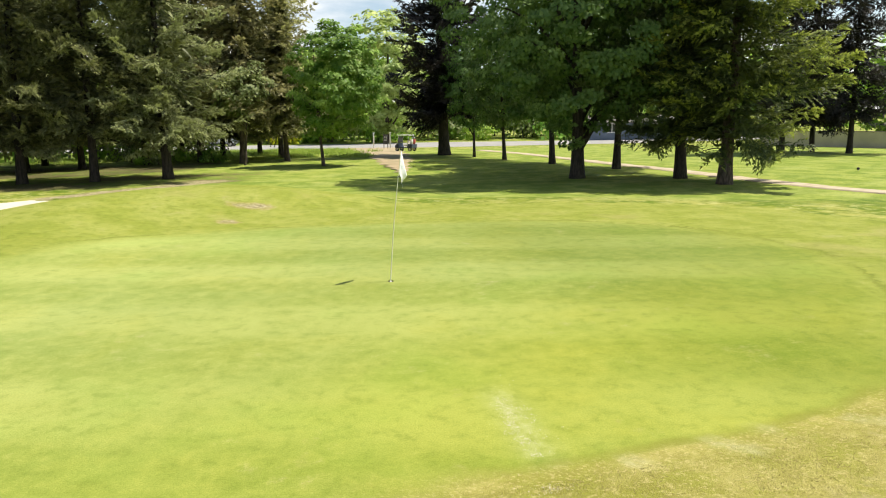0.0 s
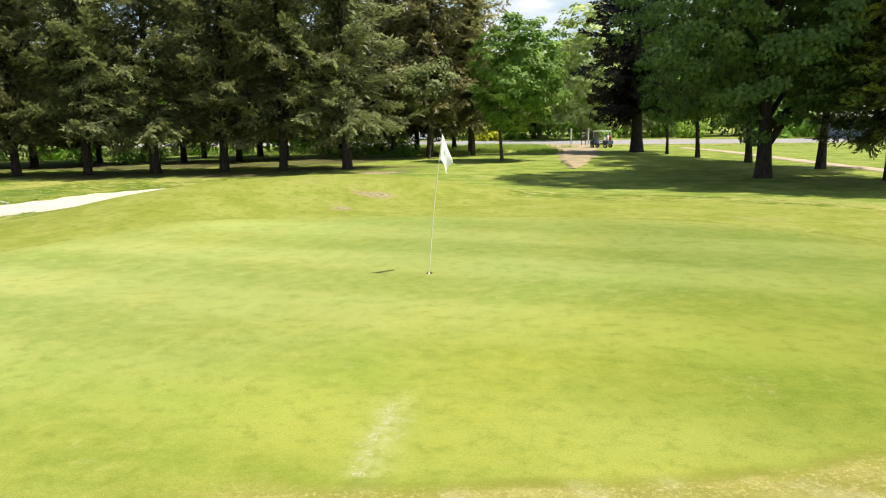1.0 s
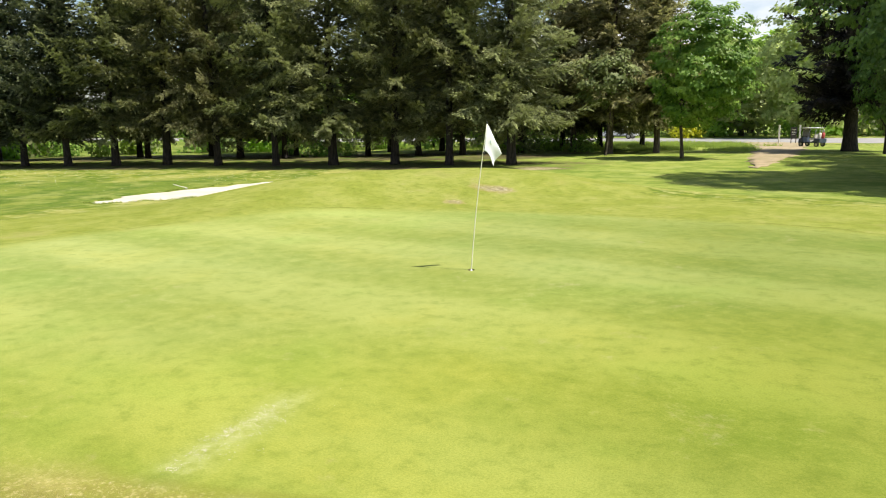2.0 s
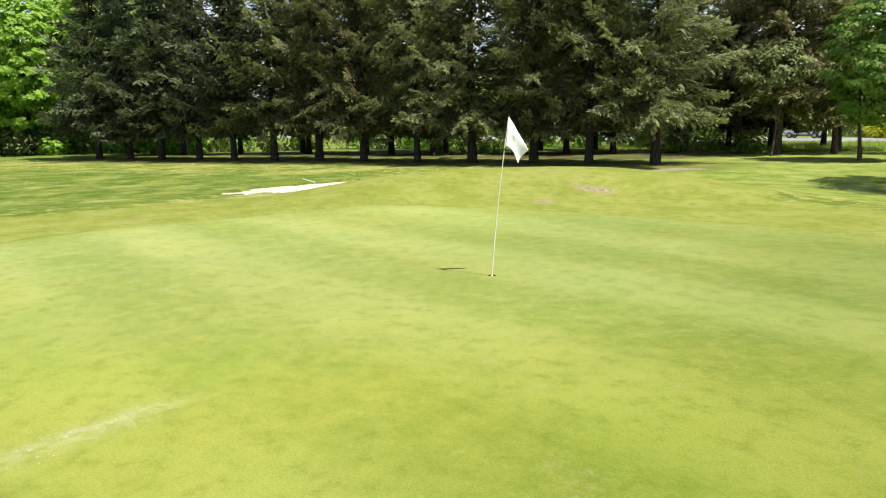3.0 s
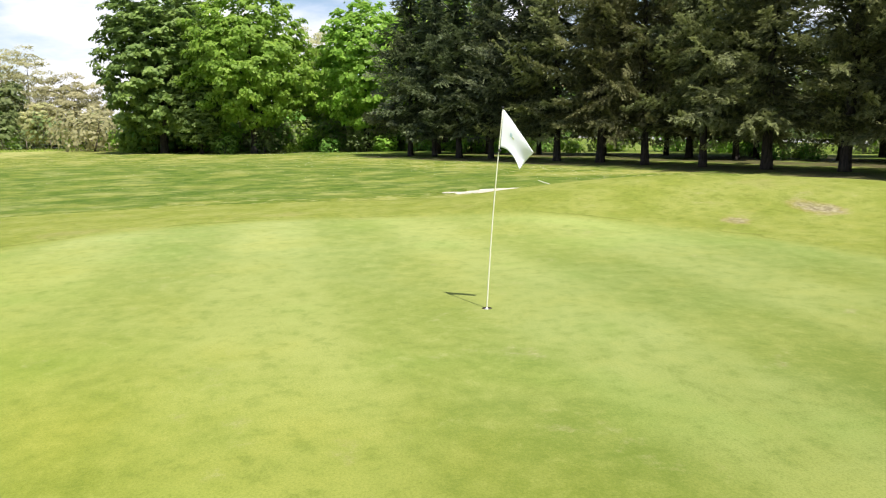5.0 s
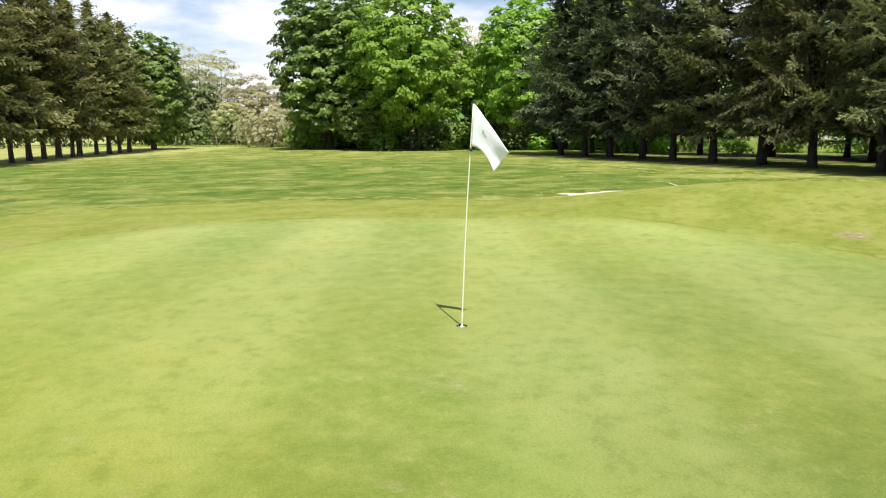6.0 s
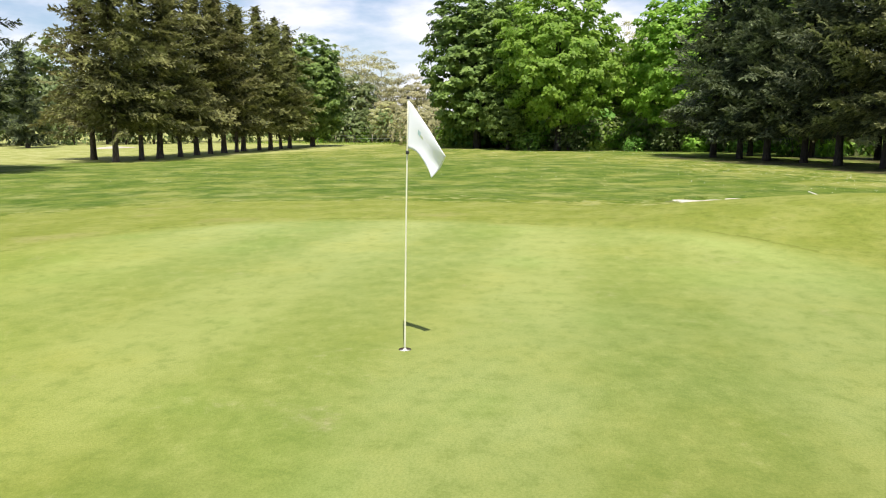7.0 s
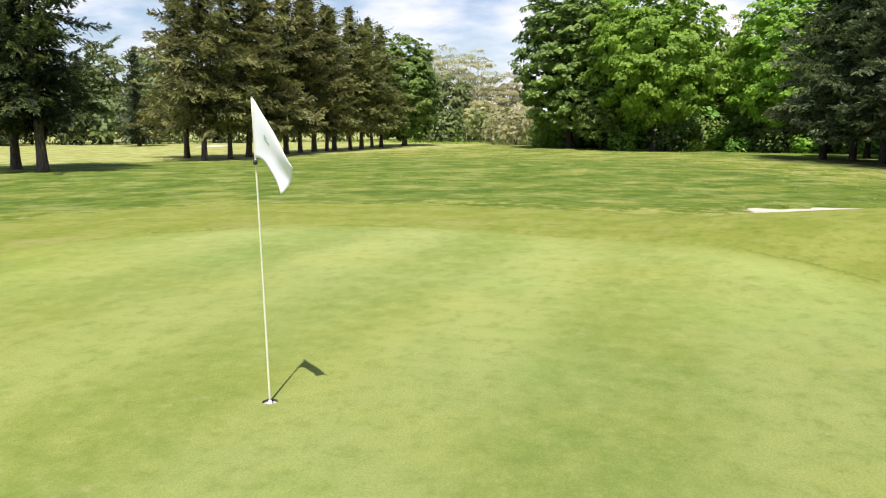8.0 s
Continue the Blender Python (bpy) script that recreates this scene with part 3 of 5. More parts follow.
def ribbon(name, centre, widths, material, lift, label, category, wobble=0.1, step=1.0):
    """A strip of road or path, laid on the land, with a low crown and frayed edges."""
    rng = np.random.default_rng(len(name) + len(centre))
    pts, ws = [], []
    for (a, b), (wa, wb) in zip(zip(centre, centre[1:]), zip(widths, widths[1:])):
        n = max(2, int(math.dist(a, b) / step))
        for i in range(n):
            t = i / n
            pts.append((a[0] + (b[0] - a[0]) * t, a[1] + (b[1] - a[1]) * t))
            ws.append(wa + (wb - wa) * t)
    pts.append(centre[-1])
    ws.append(widths[-1])
    pts, ws = np.array(pts), np.array(ws)
    for _ in range(4):
        pts[1:-1] = 0.25 * pts[:-2] + 0.5 * pts[1:-1] + 0.25 * pts[2:]
    d = np.gradient(pts, axis=0)
    d /= np.linalg.norm(d, axis=1, keepdims=True)
    side = np.stack([-d[:, 1], d[:, 0]], 1)
    cols = np.array([-1.0, -0.92, -0.5, 0, 0.5, 0.92, 1.0])
    w = ws[:, None] / 2 * cols[None] + (np.abs(cols) > 0.6) * rng.normal(0, wobble, (len(pts), 1)) + (np.abs(cols) > 0.6) * rng.normal(0, wobble, (len(pts), 7)) * 0.4
    xy = pts[:, None] + side[:, None] * w[..., None]
    z = height(xy[..., 0], xy[..., 1]) + lift * np.array([-1.5, 1, 1.2, 1.3, 1.2, 1, -1.5])
    v = np.concatenate([xy, z[..., None]], -1).reshape(-1, 3)
    i = np.arange(len(pts) - 1)[:, None] * 7
    k = np.arange(6)[None]
    f = np.stack([i + k, i + k + 7, i + k + 8, i + k + 1], -1).reshape(-1, 4)
    f = f[:, ::-1]
    return tagged(part(name, polygons(name, v, f), material), label, category, kind="structure")


ribbon("road", [(-260, 76), (-120, 76), (-40, 76), (20, 76.5), (45, 84)], [15, 15, 15, 15, 12], ASPHALT, 0.03, "grey asphalt road beyond the trees", "road", 0.04, 3)
ribbon("track", [(-0.5, 28.5), (-0.9, 32), (-1.7, 41), (-2.4, 50), (-3.8, 61), (-6.0, 74)], [0.1, 1.0, 2.6, 3.4, 4.2, 7.0], TRACK, 0.022, "reddish sandy track crossing the grass", "track", 0.22, 0.5)
ribbon("path", [(26, 5.5), (20.5, 11.2), (17.3, 14.4), (15.2, 19.5), (13.9, 25.5), (11.3, 36), (9.5, 45), (6, 58)], [1.1] * 8, PALE_PATH, 0.03, "narrow pale gravel path through the grass", "path", 0.08, 0.7)


def build_bunker():
    n, rings = 160, 14
    a = np.linspace(0, 2 * math.pi, n, endpoint=False)
    lim = 0.98 * (1 + 0.04 * np.sin(3 * a + 0.6) + 0.03 * np.sin(7 * a) + 0.025 * np.sin(13 * a + 1) + 0.02 * np.sin(29 * a))
    s = np.linspace(0.02, 1, rings)[:, None]
    u, v = np.where(np.cos(a) < 0, *BUNKER_A) * np.cos(a) * lim * s, BUNKER_B * np.sin(a) * lim * s
    c, k = math.cos(BUNKER_TURN), math.sin(BUNKER_TURN)
    x, y = BUNKER_C[0] + u * c - v * k, BUNKER_C[1] + u * k + v * c
    z = land(x, y) - 0.035 - 0.08 * (1 - s**2) + 0.012 * np.sin(x * 5) * np.sin(y * 4)
    i = np.arange(rings - 1)[:, None] * n
    q = np.arange(n)[None]
    f = np.stack([i + q, i + n + q, i + n + (q + 1) % n, i + (q + 1) % n], -1).reshape(-1, 4)
    mesh = polygons("bunker", np.stack([x, y, z], -1).reshape(-1, 3), f)
    mesh.polygons.foreach_set("use_smooth", np.ones(len(f), bool))
    return tagged(part("bunker", mesh, SAND), "pale sand bunker sunk in the turf beside the mound", "bunker", kind="structure")


build_bunker()

# ---- the hole and the flagstick ----
LEAN = Vector((0.222, 0.092, 2.115))


def build_cup():
    cup = tagged(new("hole_cup"), "round golf hole with a white plastic liner", "golf hole")
    bm = bmesh.new()
    n = 40
    prof = [(0.0535, -0.018), (0.0515, -0.018), (0.0505, -0.13), (0.0, -0.132)]
    rows = [[bm.verts.new((r * math.cos(2 * math.pi * k / n), r * math.sin(2 * math.pi * k / n), z)) for k in range(n)] for r, z in prof[:-1]]
    low = bm.verts.new((0, 0, -0.132))
    for r0, r1 in zip(rows, rows[1:]):
        for k in range(n):
            bm.faces.new((r0[k], r0[(k + 1) % n], r1[(k + 1) % n], r1[k]))
    for k in range(n):
        bm.faces.new((rows[-1][k], rows[-1][(k + 1) % n], low))
    part("liner", bm, LINER, cup, "white plastic liner")
    bm = bmesh.new()
    a = [bm.verts.new((0.0545 * math.cos(2 * math.pi * k / n), 0.0545 * math.sin(2 * math.pi * k / n), 0.001)) for k in range(n)]
    b = [bm.verts.new((0.0530 * math.cos(2 * math.pi * k / n), 0.0530 * math.sin(2 * math.pi * k / n), -0.022)) for k in range(n)]
    for k in range(n):
        bm.faces.new((a[k], a[(k + 1) % n], b[(k + 1) % n], b[k]))
    part("soil_ring", bm, EARTH, cup, "cut rim of dark soil")


build_cup()


def build_flagstick():
    stick = tagged(new("flagstick"), "white flagstick with a limp white flag standing in the hole", "flagstick")
    pts, rad = [], []
    for i in range(15):
        s = -0.055 + 1.055 * i / 14
        bow = 0.02 * math.sin(math.pi * max(s, 0))
        pts.append(LEAN * s + Vector((-bow, -0.4 * bow, 0)))
        rad.append(0.0085 - 0.003 * max(s, 0))
    part("pole", tube(pts, rad, 12), POLE_PAINT, stick, "tapered cream-white fibreglass pole")
    part("ferrule", tube([LEAN * -0.058, LEAN * -0.02, LEAN * 0.004], [0.017, 0.017, 0.012], 16), LINER, stick, "white plastic ferrule in the hole")
    part("knob", tube([LEAN * 0.998, LEAN * 1.004, LEAN * 1.008], [0.011, 0.013, 0.007], 12), BLACK, stick, "black end knob")
    clip = LEAN * 0.795
    part("clip", tube([clip, clip + LEAN * 0.012], [0.014, 0.014], 12), BLACK, stick, "black clip under the flag")
    # cloth: the upper edge falls steeply from the top of the pole, the lower edge runs out and then drops
    out, side = Vector((0.28, 0.96, 0)), Vector((0.96, -0.28, 0))
    up = LEAN.normalized()
    bm = bmesh.new()
    nu, nv = 26, 16
    grid = []
    for i in range(nu + 1):
        u = i / nu
        row = []
        for j in range(nv + 1):
            v = j / nv
            top = Vector((0.345 * u, 0, -0.44 * u**1.05))
            low = Vector((0.215 * u, 0, -0.385 - 0.02 * u - 0.21 * u**2.2))
            p = top.lerp(low, v)
            fold = 0.022 * u * math.sin(4.6 * v + 2.2 * u) + 0.008 * math.sin(9 * u + 3 * v) * u
            row.append(bm.verts.new(LEAN * 0.996 + up * p.z + out * (p.x + 0.004) + side * fold))
        grid.append(row)
    for i in range(nu):
        for j in range(nv):
            bm.faces.new((grid[i][j], grid[i + 1][j], grid[i + 1][j + 1], grid[i][j + 1])).smooth = True
    flag = part("flag", bm, CLOTH, stick, "limp white nylon flag")
    thick = flag.modifiers.new("cloth", "SOLIDIFY")
    thick.thickness = 0.0012
    return stick, flag


STICK, FLAG = build_flagstick()


def build_emblem():
    """A small printed mark on both faces of the flag, following the cloth."""
    src = FLAG.data
    nu, nv = 26, 16
    co = [v.co.copy() for v in src.vertices]
    for name, i0, i1, j0, j1, material in (("emblem", 8, 10, 6, 8, TEAL), ("emblem_leaf", 10, 12, 7, 8, LIMEPRINT)):
        bm = bmesh.new()
        for sign in (1, -1):
            vs = {}
            for i in range(i0, i1 + 1):
                for j in range(j0, j1 + 1):
                    k = i * (nv + 1) + j
                    vs[i, j] = bm.verts.new(co[k] + src.vertices[k].normal * 0.003 * sign)
            for i in range(i0, i1):
                for j in range(j0, j1):
                    bm.faces.new((vs[i, j], vs[i + 1, j], vs[i + 1, j + 1], vs[i, j + 1]))
        part(name, bm, material, FLAG, "small printed mark")


build_emblem()

# ---- trees ----


def spruce_crown(name, top, low, reach, seed, gap=0.15, spray=0.15, wide=0.38, fill=1.0, seen=9.0, sag=0.0, taper=0.78, favour=None):
    """Boughs in loose whorls, each a drooping fan of twigs set with needle sprays and curling up at its end; coarser
    above the height seen, darker round the trunk to paint in shade, and longer towards the side that gets most light."""
    rng = np.random.default_rng(seed)
    rows = []
    up = np.array([0, 0, 1.0])

    def lay(p, d, flat, size, lit_age):
        n = len(p)
        rows.append((p, d, np.cross(d, flat) + rng.normal(0, 0.34, (n, 3)), size * rng.uniform(0.7, 1.35, n), size * wide * rng.uniform(0.75, 1.25, n), lit_age))

    h = low
    while h < top - 0.3:
        f = (h - low) / (top - low)
        coarse = 1.0 if h < seen else 2.3
        size = spray * coarse
        for b in range(max(3, round(fill * (1.25 if f < 0.25 else 1.0) * (rng.integers(6, 9) if h < seen else 5)))):
            az = rng.uniform(0, 2 * math.pi)
            out = np.array([math.cos(az), math.sin(az), 0])
            across = np.array([-out[1], out[0], 0])
            L = (reach * (1 - f) ** taper + 0.4) * rng.choice([0.62, 0.82, 0.95, 1.16]) * rng.uniform(0.9, 1.1)
            L *= min(1.0, 0.58 + 2.6 * f)
            if favour:
                L *= 1 + favour[1] * math.cos(az - math.radians(favour[0]))
            s = np.arange(0.18, 1.0, min(gap * coarse / L, 0.3))
            n = len(s)
            lift = math.tan(math.radians(-6 - sag + 32 * f + rng.normal(0, 13)))
            curl = rng.uniform(0.12, 0.50)
            stem = out * (L * s)[:, None] + across * (0.14 * L * rng.normal() * s**2)[:, None]
            stem[:, 2] = np.maximum(h + rng.uniform(-0.25, 0.25) + L * (lift * s - 0.32 * s**2 + curl * s**3), low * rng.uniform(0.68, 1.35))
            roll = rng.normal(0, 0.38)
            plane = across * math.cos(roll) + up * math.sin(roll)
            slope = lift - 0.64 * s + 3 * curl * s**2
            ahead = out + up * slope[:, None]
            ahead /= np.linalg.norm(ahead, axis=1, keepdims=True)
            flat = np.cross(ahead, np.tile(plane, (n, 1)))
            most = min(1.15, 0.34 * L + 0.12)
            shape = most * np.minimum((s - 0.08) * 3.2, 1) * (1.05 - s) ** 0.7 + 0.06
            steps = max(1, round(most / (size * 0.72)))
            tone = rng.normal(0, 0.10)
            for sgn in (1, -1):
                twig = shape * rng.uniform(0.55, 1.2, n)
                tw = ahead * rng.uniform(0.6, 1.0, n)[:, None] + plane * sgn * rng.uniform(0.55, 0.95, n)[:, None] + up * rng.normal(-0.04, 0.34, n)[:, None]
                tw /= np.linalg.norm(tw, axis=1, keepdims=True)
                for q in range(steps):
                    t = (q + rng.uniform(0.0, 0.9, n)) / steps
                    p = stem + tw * (t * twig)[:, None] - up * (0.16 * twig * t**2)[:, None] + rng.normal(0, 0.025, (n, 3))
                    # paler outwards and upwards: younger needles, plus sunlight painted on the tips
                    lit_age = np.clip(0.02 + tone + 0.16 * f + 0.55 * s**1.3 + 0.42 * t + rng.normal(0, 0.10, n), 0, 1)
                    for bend in (0.6, -0.6):
                        d = tw + plane * sgn * bend * rng.uniform(0.3, 1.2, n)[:, None] + up * rng.normal(0.0, 0.26, n)[:, None]
                        lay(p, d, flat, size, lit_age)
            # sprays hanging under the bough, in the darkest tone for its shaded underside
            k = rng.uniform(0, 1, n) < 0.45
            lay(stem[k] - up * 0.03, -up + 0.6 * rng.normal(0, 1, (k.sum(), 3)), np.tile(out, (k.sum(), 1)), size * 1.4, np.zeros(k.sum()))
        h += rng.uniform(0.48, 0.74) * (1 if h < seen else 1.45)
    # core round the trunk, in the darkest tone as painted inner shade, and the leader
    n = int(2000 * fill)
    zc = rng.uniform(low + 0.2, top, n)
    rc = reach * 0.38 * (1 - (zc - low) / (top - low)) ** 0.7 * rng.uniform(0.05, 1, n)
    ac = rng.uniform(0, 6.283, n)
    d = np.stack([np.cos(ac), np.sin(ac), rng.normal(-0.1, 0.4, n)], 1)
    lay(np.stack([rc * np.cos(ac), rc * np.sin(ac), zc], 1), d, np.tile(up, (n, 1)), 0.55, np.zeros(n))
    n = 50
    zt = rng.uniform(top - 1.2, top, n)
    lay(np.stack([0 * zt, 0 * zt, zt], 1), rng.normal(0, 1, (n, 3)) * [1, 1, 0.3] + up * 0.5, rng.normal(0, 1, (n, 3)), 0.3, np.full(n, 0.6))
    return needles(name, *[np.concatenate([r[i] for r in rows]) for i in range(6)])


def trunk_mesh(top, r0, seed, bend=0.15, sides=12):
    rng = np.random.default_rng(seed)
    n = 14
    ph = rng.uniform(0, 6.28, 2)
    pts, rad = [], []
    for i in range(n + 1):
        s = (i / n) ** 1.5
        pts.append((bend * math.sin(2.5 * s + ph[0]) - bend * math.sin(ph[0]), bend * math.sin(2.1 * s + ph[1]) - bend * math.sin(ph[1]), -0.15 + (top + 0.15) * s))
        flare = 0.45 * math.exp(-11 * s * top / 6)
        rad.append(r0 * (1 - 0.9 * s) * (1 + flare) + 0.01)
    return tube(pts, rad, sides, 0.05, seed)


def limb_mesh(start, end, r0, seed):
    rng = np.random.default_rng(seed)
    a, b = Vector(start), Vector(end)
    pts, rad = [], []
    for i in range(8):
        s = i / 7
        p = a.lerp(b, s) + Vector((0, 0, 0.12 * (b - a).length * math.sin(math.pi * s)))
        pts.append(p + Vector(rng.normal(0, 0.04, 3)) * (b - a).length * 0.25 * math.sin(math.pi * s))
        rad.append(r0 * (1 - 0.8 * s) + 0.008)
    return tube(pts, rad, 7, 0.03, seed)


def make_spruce(name, top, low, reach, r0, seed, foliage, bark, label, gap=0.15, spray=0.15, wide=0.38, fill=1.0, seen=9.0, sag=0.0, taper=0.78, favour=None):
    tree = tagged(new(name), label, "tree")
    part("trunk", trunk_mesh(top * 0.96, r0, seed), bark, tree)
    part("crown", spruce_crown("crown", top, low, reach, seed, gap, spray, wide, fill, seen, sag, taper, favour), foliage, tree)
    # a few bare dead branches below the crown
    rng = np.random.default_rng(seed + 7)
    for i in range(4):
        az, z = rng.uniform(0, 6.28), rng.uniform(low * 0.72, low + 0.6)
        L = rng.uniform(0.7, 1.6)
        part("dead_branch", limb_mesh((0, 0, z), (math.cos(az) * L, math.sin(az) * L, z - 0.1 * L), 0.022, seed + i), bark, tree)
    return tree


def leaf_crown(name, low, top, reach, seed, lobes, per_lobe, leaf, squash=0.5, skirt=0.0, power=2.0, shift=(0, 0)):
    """A crown of many leafy tufts, closed over a looser inside, with an uneven outline and small gaps."""
    rng = np.random.default_rng(seed)
    c, half = (low + top) / 2, (top - low) / 2
    base, way, side, length, young = [], [], [], [], []
    up = np.array([0, 0, 1.0])
    k = np.arange(lobes) + 0.5
    zz = 1 - 2 * k / lobes
    az = math.pi * (1 + 5**0.5) * k + rng.uniform(0, 6.28)
    usual = 2.4 * math.sqrt(reach * (reach + half) / 2) / math.sqrt(lobes)
    for i in range(lobes):
        d = np.array([math.sqrt(max(0, 1 - zz[i] ** 2)) * math.cos(az[i]), math.sqrt(max(0, 1 - zz[i] ** 2)) * math.sin(az[i]), zz[i]])
        d += rng.normal(0, 0.05, 3)
        rr = rng.uniform(0.80, 0.99) if i % 3 else rng.uniform(0.40, 0.78)
        a = math.atan2(d[1], d[0])
        wave = 1 + 0.08 * math.sin(2 * a + 4 * zz[i] + seed) + 0.06 * math.sin(5 * a + 3 * seed + 7 * zz[i])
        flat = (1 - abs(d[2]) ** power) ** (1 / power) / max(math.sqrt(max(1e-6, 1 - d[2] ** 2)), 0.05) if abs(d[2]) < 0.99 else 1
        centre = np.array([d[0] * reach * flat * rr * wave, d[1] * reach * flat * rr * wave, c + d[2] * half * rr * (0.94 + 0.06 * wave)])
        centre[:2] *= 1 - skirt * d[2]
        centre[:2] += np.array(shift) * min(1, (centre[2] - low) / half + 0.3)
        lr = rng.uniform(0.65, 1.3) * usual
        n = int(per_lobe * rng.uniform(0.7, 1.25))
        e = rng.normal(0, 1, (n, 3))
        e[:, 2] = np.abs(e[:, 2]) * np.where(rng.uniform(0, 1, n) < 0.75, 1, -0.6)
        e += d * 0.35
        e /= np.linalg.norm(e, axis=1, keepdims=True)
        p = centre + e * [1, 1, squash] * lr * (rng.uniform(0.2, 1.0, n) ** 0.5 * rng.uniform(0.88, 1.10, n))[:, None]
        nrm = e * 0.35 + d * 0.60 + up * 0.45 + rng.normal(0, 0.30, (n, 3))
        w = np.cross(nrm, rng.normal(0, 1, (n, 3))) + e * 0.25 - up * 0.30
        base.append(p)
        way.append(w)
        side.append(np.cross(nrm, w))
        length.append(leaf * rng.uniform(0.7, 1.3, n))
        # tone varies by tuft and is paler for the upper leaves of each
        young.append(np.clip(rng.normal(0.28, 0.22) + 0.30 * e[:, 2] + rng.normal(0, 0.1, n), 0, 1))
    length = np.concatenate(length)
    mesh = blades(name, np.concatenate(base), np.concatenate(way), np.concatenate(side), length, length * rng.uniform(0.65, 0.95, len(length)))
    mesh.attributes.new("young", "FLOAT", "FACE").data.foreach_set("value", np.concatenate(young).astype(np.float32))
    return mesh


def make_broadleaf(name, low, top, reach, r0, seed, leaves, bark, label, lobes=90, per_lobe=260, leaf=0.24, fork=None, squash=0.5, limbs=7, power=2.0, skirt=0.0, shift=(0, 0)):
    tree = tagged(new(name), label, "tree")
    part("trunk", trunk_mesh(top * 0.8, r0, seed, 0.22), bark, tree)
    rng = np.random.default_rng(seed + 3)
    for i in range(limbs):
        az = 6.28 * i / limbs + rng.uniform(-0.3, 0.3)
        z = low * rng.uniform(0.9, 1.1) + (top - low) * 0.45 * i / limbs
        L = reach * rng.uniform(0.55, 0.8)
        part("limb", limb_mesh((0, 0, z), (math.cos(az) * L, math.sin(az) * L, z + (top - low) * rng.uniform(0.12, 0.28)), r0 * rng.uniform(0.3, 0.45), seed + i), bark, tree)
    if fork:
        part("limb", limb_mesh((0, 0, fork[0]), fork[1], r0 * 0.62, seed + 99), bark, tree)
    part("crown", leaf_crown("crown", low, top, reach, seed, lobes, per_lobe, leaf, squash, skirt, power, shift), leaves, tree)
    return tree


def put(tree, x, y, turn=0.0, s=1.0, sz=None, lean=(0, 0), copy=True, label="", group=""):
    z = float(height(x, y)) - 0.02
    m = pose(x, y, z, lean[0], lean[1], turn) @ Matrix.Diagonal((s, s, sz or s, 1))
    if copy:
        tree = copy_thing(tree, m)
    else:
        tree.matrix_basis = m
    return tagged(tree, label, group=group)


def retint(tree, part_name, material):
    """Give one copy's part a material of its own."""
    for c in tree.children:
        if c.name.startswith(part_name):
            c.material_slots[0].link = "OBJECT"
            c.material_slots[0].material = material


rnd = random.Random(5)
BELT = "spruces of the belt beside the green"

# spruce belt: front row, then the rows behind
SPRUCE_LABEL = "tall dark spruce with drooping branches and bare lower trunk"
near = [
    make_spruce("spruce_tree", 16.5, 2.0, 4.6, 0.215, 11, SPRUCE, BARK_DARK, SPRUCE_LABEL, 0.185, 0.17),
    make_spruce("spruce_tree", 15.5, 2.15, 4.7, 0.195, 12, SPRUCE, BARK_DARK, SPRUCE_LABEL, 0.185, 0.17),
    make_spruce("spruce_tree", 17.0, 1.95, 4.5, 0.22, 13, SPRUCE, BARK_DARK, SPRUCE_LABEL, 0.185, 0.17),
]
mid = [
    make_spruce("spruce_tree", 16.5, 2.2, 4.6, 0.215, 14, SPRUCE_WEST, BARK_DARK, SPRUCE_LABEL, 0.26, 0.205, 0.42, seen=10.0),
    make_spruce("spruce_tree", 17.0, 2.3, 4.4, 0.20, 15, SPRUCE_WEST, BARK_DARK, SPRUCE_LABEL, 0.26, 0.205, 0.42, seen=10.0),
]
far = [
    make_spruce("spruce_tree", 16.0, 1.9, 3.3, 0.20, 21, SPRUCE, BARK_DARK, "shaded dark spruce inside the belt", 0.42, 0.46, 0.45, 0.95, 10.0),
    make_spruce("spruce_tree", 17.5, 2.1, 3.4, 0.21, 22, SPRUCE, BARK_DARK, "shaded dark spruce inside the belt", 0.42, 0.46, 0.45, 0.95, 10.0),
]
FRONT = [(-12.7, 26.7), (-16.0, 25.6), (-19.4, 25.2), (-22.8, 23.8), (-26.2, 22.6), (-29.6, 21.2), (-33.1, 20.3), (-36.2, 18.9), (-39.2, 17.6), (-42.9, 16.9), (-46.2, 15.6), (-49.4, 14.6), (-52.4, 13.4)]
for i, (x, y) in enumerate(FRONT):
    put(near[i % 3] if i < 8 else mid[i % 2], x, y, rnd.uniform(0, 360), rnd.uniform(0.92, 1.08), rnd.uniform(0.92, 1.1), copy=i not in (0, 1, 2, 8, 9), group=BELT)
REAR = [(-12.3, 41.1), (-16.3, 44.5), (-15.9, 49.3), (-11.0, 48.5), (-14.3, 55.6), (-19.2, 41.2), (-19.5, 50.0), (-23.5, 50.7), (-27.0, 42.5), (-21.8, 37.0), (-24.6, 35.4), (-28.3, 34.2), (-32.5, 29.9), (-34.7, 33.4), (-36.0, 28.9), (-43.4, 26.5), (-45.9, 27.6), (-41.0, 30.5), (-50.2, 24.2), (-54.0, 21.0), (-56.0, 17.0), (-30.5, 40.0), (-38.2, 36.0)]
for i, (x, y) in enumerate(REAR):
    if i not in (0, 1, 3):
        put(far[i % 2], x, y, rnd.uniform(0, 360), rnd.uniform(0.88, 1.05), rnd.uniform(0.85, 1.05), copy=i not in (2, 5), group=BELT)

